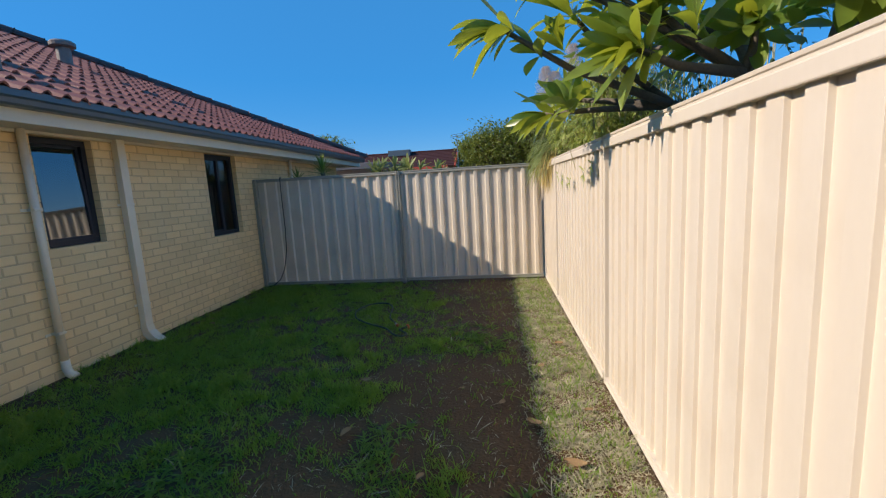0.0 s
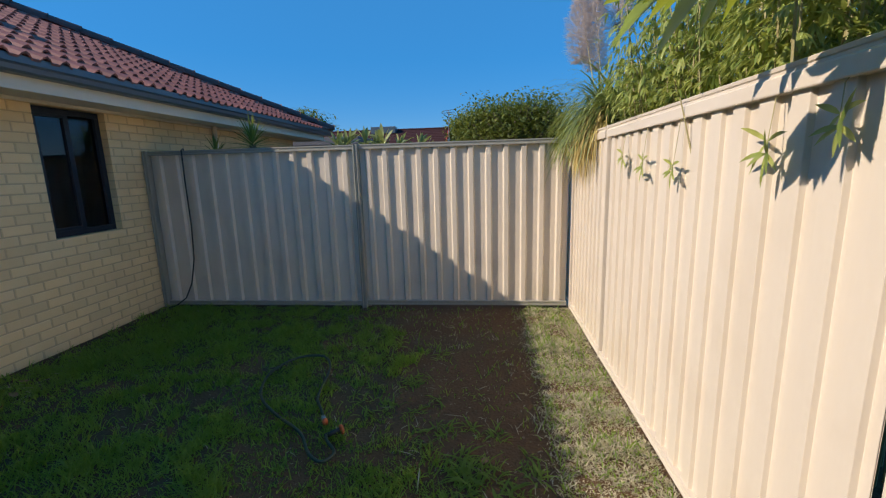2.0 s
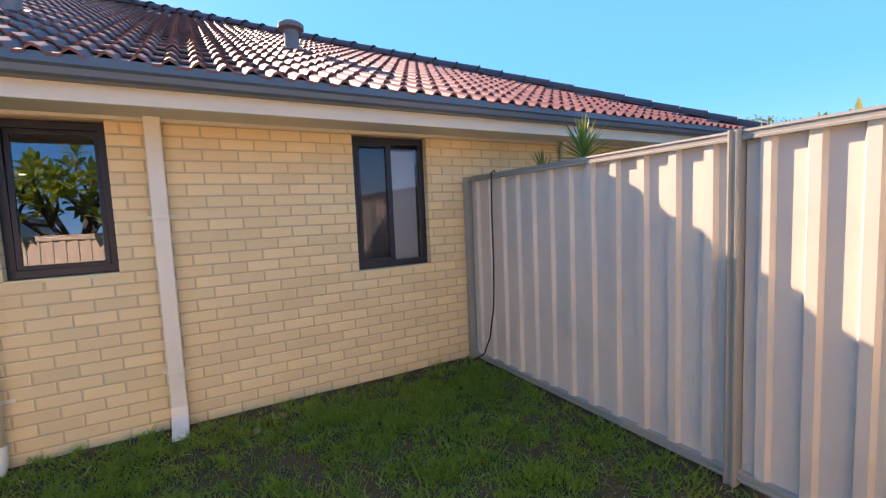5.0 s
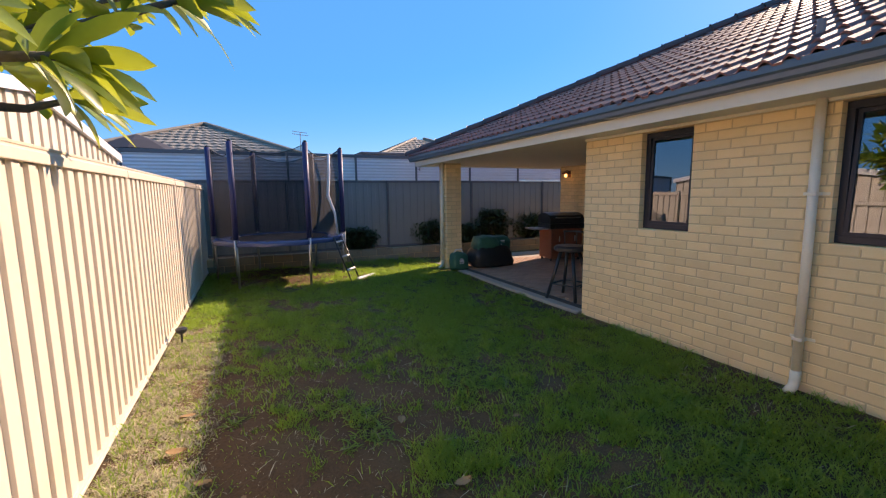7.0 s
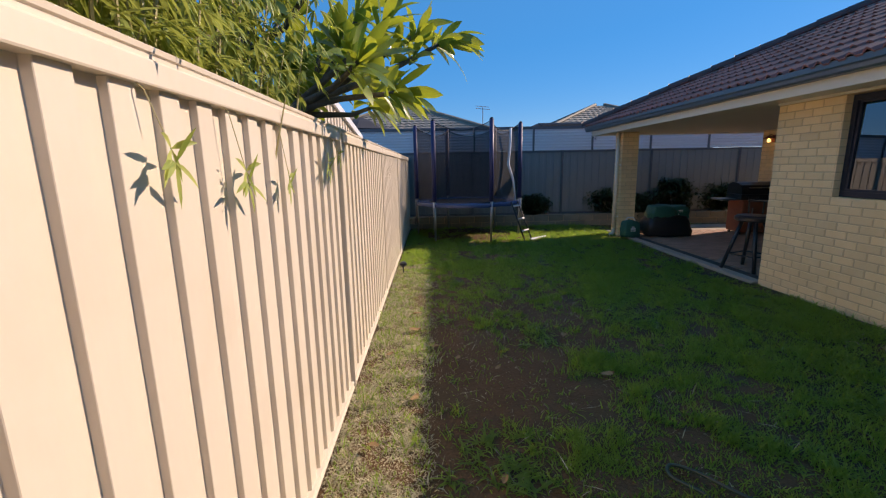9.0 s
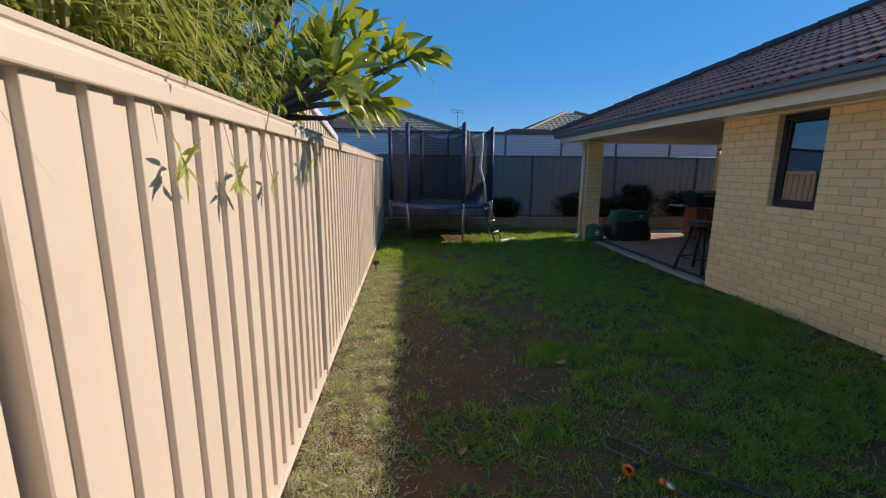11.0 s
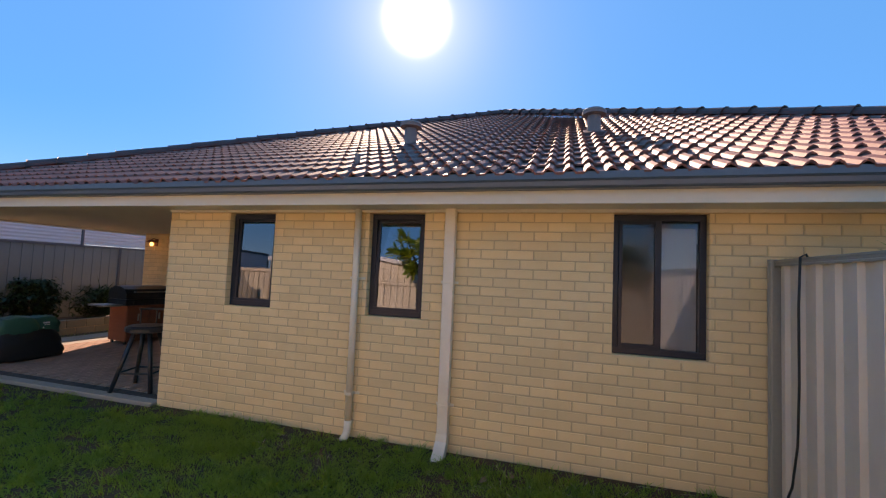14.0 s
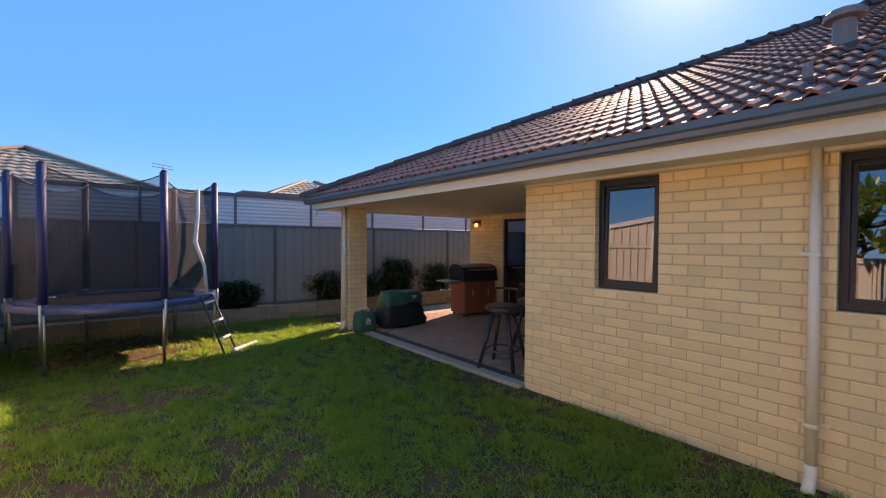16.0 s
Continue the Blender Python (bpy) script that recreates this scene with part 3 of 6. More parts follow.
ceil = tagged(part("ceiling_eaves", box(BM(), -3.3, FX - 0.031, Y1 + 0.151, WALL_END + 0.419, SOFFIT + 0.004, SOFFIT + 0.02), M_SOFFIT), "pale painted soffit lining under the eaves and patio", "ceiling", kind="structure")
bead = BM()
box(bead, -0.002, 0.03, 0.02, WALL_END, SOFFIT - 0.022, SOFFIT + 0.003, 0.003)
tagged(part("trim_soffit", bead, M_FASCIA), "thin painted trim between wall and soffit", "trim", kind="structure")
gut = thing("gutter", "slate blue steel gutter along the eaves", "gutter", kind="structure")
prof = [(FX + 0.002, 2.315), (FX + 0.085, 2.315), (FX + 0.105, 2.330), (FX + 0.112, 2.365), (FX + 0.128, 2.380), (FX + 0.128, 2.432), (FX + 0.118, 2.434), (FX + 0.116, 2.385), (FX + 0.10, 2.370), (FX + 0.093, 2.335), (FX + 0.08, 2.325), (FX + 0.012, 2.325), (FX + 0.012, 2.400), (FX + 0.002, 2.400)]
part("channel", prism(BM(), prof, "y", Y1 - 0.005, WALL_END + 0.57), M_GUTTER, gut)
prof_end = [(Y1 + 0.12 - (u - FX), v) for u, v in prof]
part("channel", prism(BM(), prof_end, "x", BACK_X, FX + 0.002), M_GUTTER, gut)
prof_end2 = [(WALL_END + 0.45 + (u - FX), v) for u, v in prof]
part("channel", prism(BM(), prof_end2, "x", BACK_X, FX + 0.002), M_GUTTER, gut)

# roof: underlay slopes, then tiles on the slope that faces the yard
Y2 = WALL_END + 0.57
half = (Y2 - Y1) / 2
RIDGE_X, RIDGE_Z, RIDGE_Y = EX - half, RISE + PITCH * half, (Y1 + Y2) / 2
roof = thing("roof", "hipped roof of red-brown concrete tiles with dark hip caps", "roof", kind="structure")
dz = 0.03
top = (RIDGE_X, RIDGE_Y, RIDGE_Z - dz)
top2 = (BACK_X + half, RIDGE_Y, RIDGE_Z - dz)
cor = [(EX, Y1, RISE - dz), (EX, Y2, RISE - dz), (BACK_X, Y2, RISE - dz), (BACK_X, Y1, RISE - dz)]
sheet("underlay", cor + [top, top2], [(0, 1, 4), (1, 2, 5, 4), (2, 3, 5), (3, 0, 4, 5)], M_TILE_FAR, roof)

# ---- steel fences ----
def rib_sheet(length, z0, z1, material, parent, depth=0.014, pitch=0.2, along=0.0, name="sheet", thick=0.004, prof=((0.0, 0.0), (0.52, 0.0), (0.55, -1.0), (0.97, -1.0))):
    """A ribbed steel sheet that runs along y from along, with its outer flats at x = 0 and its ribs' backs at -depth... faces +-x."""
    ribs = max(1, round(length / pitch))
    step = length / ribs
    pts = [((k + u) * step, d * depth) for k in range(ribs) for u, d in prof] + [(length, prof[0][1] * depth)]
    verts, faces = [], []
    for u, d in pts:
        for dx in (0, -thick):
            verts += [(d + dx, along + u, z0), (d + dx, along + u, z1)]
    for i in range(len(pts) - 1):
        a, b = 4 * i, 4 * (i + 1)
        faces += [(a, b, b + 1, a + 1), (a + 2, a + 3, b + 3, b + 2), (a + 1, b + 1, b + 3, a + 3), (a, a + 2, b + 2, b)]
    return sheet(name, verts, faces, material, parent)


RAIL_PROFILE = [(-0.030, 0.0), (0.026, 0.0), (0.026, 0.012), (0.020, 0.016), (0.020, 0.034), (0.026, 0.038), (0.024, 0.050), (-0.028, 0.050), (-0.030, 0.036), (-0.024, 0.032), (-0.024, 0.016), (-0.030, 0.012)]

TALL_RAIL = [(-0.044, 0.0), (0.020, 0.0), (0.022, 0.004), (0.022, 0.050), (0.018, 0.055), (0.012, 0.058), (0.012, 0.068), (0.018, 0.071), (0.020, 0.082), (0.016, 0.085), (-0.040, 0.085), (-0.044, 0.080)]


def fence_panel(label, group, length, height, m_sheet, m_rail, m_post, z=0.0, post_width=0.085, ribbed=False, tall_rail=False):
    """A bay of steel fence along y from 0 to length: sheets, a top and a bottom rail, and the post at its start."""
    p = thing("steel_fence", label, "fence", group=group)
    n = 3
    slot = 0.012 if tall_rail else 0.004
    each = (length - post_width - 2 * slot) / n
    for k in range(n):
        if ribbed:
            rib_sheet(each, z + 0.03, z + height - 0.02, m_sheet, p, depth=0.030, along=post_width / 2 + slot + k * each, prof=((0.0, -1.0), (0.30, -1.0), (0.38, 0.0), (0.62, 0.0), (0.70, -1.0)))
        elif tall_rail:
            rib_sheet(each, z + 0.03, z + height - 0.02, m_sheet, p, depth=0.019, pitch=0.155, along=post_width / 2 + slot + k * each, prof=((0.0, -1.0), (0.235, -1.0), (0.245, -0.95), (0.265, -0.08), (0.275, 0.0), (0.75, 0.0), (0.76, -0.08), (0.78, -0.95), (0.79, -1.0)))
        else:
            rib_sheet(each, z + 0.03, z + height - 0.02, m_sheet, p, along=post_width / 2 + slot + k * each)
    for name, zz in (("top_rail", z + height - (0.085 if tall_rail else 0.05)), ("bottom_rail", z + 0.005)):
        outline = [(u - 0.002, zz + v) for u, v in TALL_RAIL] if tall_rail and name == "top_rail" else [(u - 0.012, zz + v) for u, v in RAIL_PROFILE]
        part(name, prism(BM(), outline, "y", post_width / 2 + 0.001, length - post_width / 2 - 0.001), m_rail, p)
    bm = BM()
    w = post_width / 2
    outline = [(-0.056, -w - 0.03), (-0.056, w + 0.03), (-0.040, w + 0.03), (-0.040, w), (0.024, w), (0.036, w - 0.005), (0.038, w - 0.014), (0.026, w - 0.022), (0.026, -w + 0.022), (0.038, -w + 0.014), (0.036, -w + 0.005), (0.024, -w), (-0.040, -w), (-0.040, -w - 0.03)]
    if tall_rail:
        outline = [(-0.056, -0.05), (-0.056, 0.05), (-0.046, 0.05), (-0.046, 0.013), (0.010, 0.013), (0.014, 0.009), (0.014, -0.009), (0.010, -0.013), (-0.046, -0.013), (-0.046, -0.05)]
    r0 = [bm.verts.new((u, v, z - 0.1)) for u, v in outline]
    r1 = [bm.verts.new((u, v, z + height + 0.004)) for u, v in outline]
    k = len(outline)
    for i in range(k):
        bm.faces.new((r0[i], r0[(i + 1) % k], r1[(i + 1) % k], r1[i]))
    bm.faces.new(r1)
    bm.faces.new(r0[::-1])
    part("post", bm, m_post, p)
    return p


FENCE_X = 4.84
# along the long side: posts every 2.4 m; the yard side is -x
proto = fence_panel("cream ribbed steel fence panel with capped top rail", "side fence", 2.40, 1.835, M_FENCE, M_FENCE, M_FENCE, 0.0, 0.05, tall_rail=True)
POSTS = (-4.88, -2.45, -0.02, 2.345, 4.78)
for k, y in enumerate(POSTS):
    # the panel is built facing +x, so it is turned to face the yard and runs back along -y from its post
    m = pose(FENCE_X, y, 0.0, 0, 0, 180)
    if k == 0:
        proto.matrix_basis = m
    else:
        copy_thing(proto, m)
last_bay = fence_panel("cream ribbed steel fence panel beside the corner", "side fence", 1.24, 1.835, M_FENCE, M_FENCE, M_FENCE, 0.0, 0.05, tall_rail=True)
last_bay.matrix_basis = pose(FENCE_X, 6.02, 0, 0, 0, 180)
copy_thing(proto, pose(FENCE_X, 8.42, 0, 0, 0, 180))

# across the yard at the end: two bays that face -y
left = fence_panel("stone-coloured ribbed steel fence panel beside the house wall", "cross fence", 2.475, 1.83, M_FENCE2, M_RAIL2, M_RAIL2, 0.01, 0.06, True)
left.matrix_basis = pose(0.035, 6.03, 0, 0, 0, -90)
right = fence_panel("stone-coloured ribbed steel fence panel, half in the sun", "cross fence", 2.32, 1.82, M_FENCE2, M_RAIL2, M_RAIL2, 0.02, 0.06, True)
right.matrix_basis = pose(2.51, 6.03, 0, 0, 0, -90)

# back boundary: retaining wall, grey fence on it, white extension above
BACK_Y = -6.15
RET = 0.27
back_proto = fence_panel("grey ribbed steel fence panel on the retaining wall", "back fence", 2.40, 1.68, M_FENCE3, M_RAIL3, M_RAIL3, RET, 0.05)
ext = None
for k in range(-4, 3):
    x = 1.52 - 0.78 + k * 2.4
    if k == -4:
        back_proto.matrix_basis = pose(x + 2.4, BACK_Y - 0.05, 0, 0, 0, 90)
    else:
        copy_thing(back_proto, pose(x + 2.4, BACK_Y - 0.05, 0, 0, 0, 90))


def extension(length, z0, z1):
    """A screen of horizontal corrugated sheet between two posts, on top of the back fence."""
    e = thing("privacy_screen", "white corrugated steel screen above the grey back fence", "fence", group="back screen")
    verts, faces, n = [], [], 30
    for i in range(n + 1):
        z = z0 + (z1 - z0 - 0.07) * i / n
        d = 0.011 * math.sin(i * math.pi / 2.0)
        verts += [(d, 0.02, z), (d, length - 0.02, z), (d - 0.004, 0.02, z), (d - 0.004, length - 0.02, z)]
    for i in range(n):
        a, b = 4 * i, 4 * i + 4
        faces += [(a, a + 1, b + 1, b), (a + 2, b + 2, b + 3, a + 3)]
    sheet("sheet", verts, faces, M_SLAT, e, smooth=True)
    part("post", box(BM(), -0.02, 0.03, -0.02, 0.02, z0 - 0.02, z1, 0.003), M_RAIL3, e)
    part("top_rail", box(BM(), -0.03, 0.03, 0.021, length - 0.021, z1 - 0.075, z1, 0.004), M_RAIL3, e)
    return e


sc = extension(1.56, RET + 1.69, 2.58)
for k in range(-6, 6):
    m = pose(1.52 + k * 1.57, BACK_Y - 0.06, 0, 0, 0, 90)
    if k == -6:
        sc.matrix_basis = m
    else:
        copy_thing(sc, m)

# ---- patio paving ----
patio = tagged(part("floor_patio", box(BM(), -3.2, 0.078, -4.75, -0.002, -0.12, 0.012), M_CONCRETE), "concrete edged patio floor with clay pavers", "floor", kind="structure")


def pavers():
    verts, faces = [], []

    def block(x0, x1, y0, y1, z=0.030):
        e = 0.006
        base = len(verts)
        verts.extend([(x0, y0, 0.005), (x1, y0, 0.005), (x1, y1, 0.005), (x0, y1, 0.005), (x0, y0, z - e), (x1, y0, z - e), (x1, y1, z - e), (x0, y1, z - e), (x0 + e, y0 + e, z), (x1 - e, y0 + e, z), (x1 - e, y1 - e, z), (x0 + e, y1 - e, z)])
        faces.extend([tuple(base + k for k in q) for q in ((0, 1, 5, 4), (1, 2, 6, 5), (2, 3, 7, 6), (3, 0, 4, 7), (4, 5, 9, 8), (5, 6, 10, 9), (6, 7, 11, 10), (7, 4, 8, 11), (8, 9, 10, 11))])

    y, row = -4.38, 0
    while y < -0.12:
        x = -3.2 + (0.1 if row % 2 else 0)
        while x < -0.32:
            block(x, min(x + 0.196, -0.21), y, y + 0.096)
            x += 0.2
        y += 0.1
        row += 1
    body = sheet("paving", verts, faces, M_PAVER, patio)
    body["kind"] = "stuff"
    verts.clear()
    faces.clear()
    y = -4.38
    edge = []
    while y < -0.1:
        edge.append(y)
        y += 0.2
    me = bpy.data.meshes.new("paver")
    block(0, 0.125, 0, 0.195)
    me.from_pydata(verts, [], faces)
    me.materials.append(M_BORDER)
    for y in edge:
        ob = new("paver", me)
        ob.parent = patio
        ob.location = (-0.20, y, 0.001)
    verts.clear()
    faces.clear()
    me2 = bpy.data.meshes.new("edge_stone")
    block(0, 0.142, 0, 0.395)
    me2.from_pydata(verts, [], faces)
    me2.materials.append(M_CONCRETE)
    y = -4.38
    while y < -0.1:
        ob = new("edge_stone", me2)
        ob.parent = patio
        ob.location = (-0.07, y, 0.0)
        y += 0.4


pavers()
path = tagged(part("pavement_rear", box(BM(), -9.0, -0.6, -5.25, -4.76, -0.1, 0.025, 0.01), M_CONCRETE), "pale concrete path behind the patio", "path", kind="structure")


# ---- downpipes ----
def downpipe(y, square, label):
    p = thing("downpipe", label, "downpipe")
    bm = BM()
    if square:
        box(bm, 0.004, 0.079, y - 0.05, y + 0.05, 0.16, SOFFIT + 0.02, 0.006)
    else:
        tube(bm, [(0.05, y, 0.14), (0.05, y, SOFFIT + 0.02)], 0.033, 14)
    part("pipe", bm, M_PIPE, p, smooth=not square)
    bm = BM()
    if square:
        r = []
        for z, x in ((0.17, 0.042), (0.09, 0.055), (0.02, 0.12), (-0.03, 0.20)):
            r.append([bm.verts.new((x + a, y + b, z + c)) for a, b, c in ((-0.04, -0.052, -0.02 if z < 0.1 else 0), (0.04, -0.052, 0.02 if z < 0.1 else 0), (0.04, 0.052, 0.02 if z < 0.1 else 0), (-0.04, 0.052, -0.02 if z < 0.1 else 0))])
        for a, b in zip(r, r[1:]):
            for k in range(4):
                bm.faces.new((a[k], a[(k + 1) % 4], b[(k + 1) % 4], b[k]))
        bm.faces.new(r[-1])
    else:
        tube(bm, [(0.05, y, 0.16), (0.052, y, 0.08), (0.075, y, 0.03), (0.14, y, 0.0)], 0.037, 14)
    part("shoe", bm, M_PIPE, p, smooth=not square)
    for z in (0.42, 1.55):
        bm = BM()
        box(bm, -0.001, 0.006, y - 0.085, y + 0.085, z - 0.012, z + 0.012, 0.002)
        box(bm, 0.004, 0.084 if square else 0.086, y - (0.054 if square else 0.036), y + (0.054 if square else 0.036), z - 0.012, z + 0.012, 0.003)
        part("bracket", bm, M_PIPE, p)
    return p


downpipe(2.468, False, "round cream downpipe fixed to the brick wall")
downpipe(3.43, True, "square cream downpipe with a kicked-out foot")
dp = downpipe(0.0, False, "round cream downpipe on the patio pier")
dp.matrix_basis = pose(PIER[1] + 0.002, PIER[3] - 0.10, 0)
dp2 = downpipe(0.0, False, "round cream downpipe beyond the cross fence")
dp2.matrix_basis = pose(0, 7.35, 0)

# ---- roof fittings ----
def roof_z(x):
    return RISE + PITCH * (EX - x)


def cowl(name, x, y, r, height, label, cap=True):
    c = thing(name, label, "roof vent", (x, y, roof_z(x)))
    bm = BM()
    lathe(bm, [(r, -0.12), (r, height), (r * 0.85, height)], 18)
    part("pipe", bm, M_METALPAINT, c, smooth=False)
    if cap:
        bm = BM()
        lathe(bm, [(r * 1.05, height - 0.03), (r * 1.75, height - 0.015), (r * 1.8, height + 0.03), (r * 1.5, height + 0.055), (0.02, height + 0.065)], 20)
        part("cap", bm, M_METALPAINT, c)
    bm = BM()
    k = PITCH
    w = r * 1.5
    vs = [bm.verts.new((a, b, -k * a + 0.062)) for a, b in ((-w, -w), (w * 1.4, -w), (w * 1.4, w), (-w, w))]
    vs2 = [bm.verts.new((v.co.x, v.co.y, v.co.z - 0.07)) for v in vs]
    bm.faces.new(vs)
    for i in range(4):
        bm.faces.new((vs[i], vs2[i], vs2[(i + 1) % 4], vs[(i + 1) % 4]))
    part("flashing", bm, M_CAP, c)
    return c


M_METALPAINT = mat("weathered_grey_paint", (0.22, 0.185, 0.175), (0.16, 0.135, 0.13), rough=0.5, scale=6, fine=60, amount=0.8, bump=0.1)
cowl("roof_vent", -1.85, 4.80, 0.085, 0.28, "grey metal roof vent with a round cap")
cowl("roof_flue", FLUE[0], FLUE[1], 0.085, 0.28, "grey metal flue pipe with a round cap")
cowl("vent_pipe", SMALL[0], SMALL[1], 0.028, 0.15, "thin grey plumbing vent pipe near the eaves", False)

# ---- black cable on the cross fence ----
cab = BM()
tube(cab, [(0.50, 6.05, 1.80), (0.505, 6.02, 1.86), (0.51, 5.985, 1.84), (0.515, 5.972, 1.5), (0.52, 5.97, 1.0), (0.50, 5.968, 0.6), (0.43, 5.966, 0.3), (0.34, 5.955, 0.12), (0.22, 5.93, 0.03), (0.12, 5.90, 0.006)], 0.008, 8)
tagged(part("cable", cab, M_BLACK, smooth=True), "black cable hung over the top of the cross fence", "cable")

# ---- retaining wall ----
ret = tagged(part("wall_retaining", box(BM(), -9.5, 4.9, -6.10, -5.86, -0.25, RET - 0.008), M_MORTAR), "low pale limestone retaining wall along the back boundary", "wall", kind="structure")
rb = bpy.data.meshes.new("stone")
bmx = box(BM(), 0, 0.385, -0.13, 0.0, 0, 0.17, 0.008)
bmx.to_mesh(rb)
bmx.free()
rb.materials.append(M_LIME)
for row in range(3):
    x = -9.5 + (0.2 if row % 2 else 0)
    while x < 4.7:
        ob = new("stone", rb)
        ob.parent = ret
        ob.location = (x, -5.845 - 0.003 * (row % 2), -0.235 + row * 0.176)
        x += 0.395
tagged(part("ground_bed", box(BM(), -9.5, 7.5, -9.0, -6.101, -0.3, RET - 0.02), M_SOIL), "raised dark soil bed behind the retaining wall", "soil", kind="structure")


# ---- trampoline ----
def trampoline():
    cx, cy, R, H = 3.42, -4.60, 1.18, 0.80
    t = thing("trampoline", "round trampoline with a net enclosure on blue padded poles", "trampoline", (cx, cy, 0), 0)
    angles = [radians(110 + 60 * k) for k in range(6)]
    bm = BM()
    n = 48
    tube(bm, [(R * math.cos(2 * math.pi * k / n), R * math.sin(2 * math.pi * k / n), H - 0.03) for k in range(n + 1)], 0.022, 8, False)
    part("ring", bm, M_METAL, t, smooth=True)
    bm = BM()
    rings = []
    for r, z in ((R - 0.27, H), (R - 0.26, H + 0.02), (R + 0.01, H + 0.02), (R + 0.03, H - 0.01), (R + 0.02, H - 0.06)):
        rings.append([bm.verts.new((r * math.cos(2 * math.pi * k / n), r * math.sin(2 * math.pi * k / n), z + 0.006 * math.sin(k * 1.7))) for k in range(n)])
    for a, b in zip(rings, rings[1:]):
        for k in range(n):
            bm.faces.new((a[k], a[(k + 1) % n], b[(k + 1) % n], b[k]))
    part("pad", bm, M_PAD, t, "pale blue vinyl edge pad", True)
    bm = BM()
    lathe(bm, [(R - 0.25, H - 0.012), (R - 0.25, H - 0.004)], 48)
    part("mat", bm, M_BLACK, t, "black jumping mat")
    net, zips = BM(), BM()
    for a in angles:
        c, s = math.cos(a), math.sin(a)
        bm = BM()
        tube(bm, [(R * c * 1.01, R * s * 1.01, 0.86), (R * c * 1.01, R * s * 1.01, 2.5)], 0.047, 12)
        pole = part("pole", bm, M_BLUE, t, "pole in a blue foam sleeve", True)
        bm = BM()
        lathe(bm, [(0.03, 0), (0.034, 0.02), (0.012, 0.035)], 10, (R * c * 1.01, R * s * 1.01, 2.5))
        part("pole_cap", bm, M_BLACK, pole)
        bm = BM()
        tube(bm, [(R * c, R * s, 0.9), (R * c, R * s, 0.02)], 0.021, 8)
        tube(bm, [(R * c * 1.035, R * s * 1.035, 1.0), (R * c * 1.035, R * s * 1.035, 0.25)], 0.016, 8)
        part("leg", bm, M_METAL, t, smooth=True)
    # net: straight spans between poles with a small sag at the top
    for k in range(6):
        a, b = angles[k], angles[(k + 1) % 6]
        grid = []
        for i in range(9):
            f = i / 8
            x, y = (1 - f) * math.cos(a) + f * math.cos(b), (1 - f) * math.sin(a) + f * math.sin(b)
            sag = 0.16 * 4 * f * (1 - f)
            pull = 1 - 0.05 * 4 * f * (1 - f)
            grid.append([net.verts.new((R * 0.97 * x * (pull if j == 3 else 1), R * 0.97 * y * (pull if j == 3 else 1), z)) for j, z in enumerate((H + 0.03, 1.3, 1.9, 2.47 - sag))])
        for i in range(8):
            for j in range(3):
                net.faces.new((grid[i][j], grid[i + 1][j], grid[i + 1][j + 1], grid[i][j + 1]))
        bm = BM()
        tube(bm, [g[3].co.copy() for g in grid], 0.007, 6)
        part("top_cord", bm, M_BLACK, t)
    part("net", net, M_NET, t, "black safety net")
    # door edging of the net and the ladder, between two poles on the lawn side
    a = radians(143)
    ex, ey = R * 0.93 * math.cos(a), R * 0.93 * math.sin(a)
    bm = BM()
    tube(bm, [(ex, ey, 2.36), (ex + 0.01, ey, 2.0), (ex + 0.05, ey + 0.02, 1.6), (ex - 0.06, ey + 0.05, 1.25), (ex - 0.10, ey + 0.05, H + 0.04)], [0.02, 0.026, 0.03, 0.024, 0.02], 7)
    part("door_edging", bm, M_WHITE, t, "white zip edging of the net door", True)
    lad = Matrix.Translation((R * math.cos(a), R * math.sin(a), 0)) @ Matrix.Rotation(a - math.pi / 2, 4, "Z")
    pts = [((-0.15, 0.02, H + 0.02), (-0.17, 0.36, 0.0)), ((0.15, 0.02, H + 0.02), (0.17, 0.36, 0.0))]
    for p, q in pts:
        bm = BM()
        tube(bm, [lad @ Vector(p), lad @ Vector(q)], 0.014, 8)
        part("ladder_rail", bm, M_DARK, t, smooth=True)
    for f in (0.12, 0.45, 0.75):
        bm = BM()
        p = [lad @ Vector(a0).lerp(Vector(b0), f) for a0, b0 in pts]
        tube(bm, p, 0.019, 8)
        part("rung", bm, M_WHITE, t, smooth=True)
    return t


trampoline()


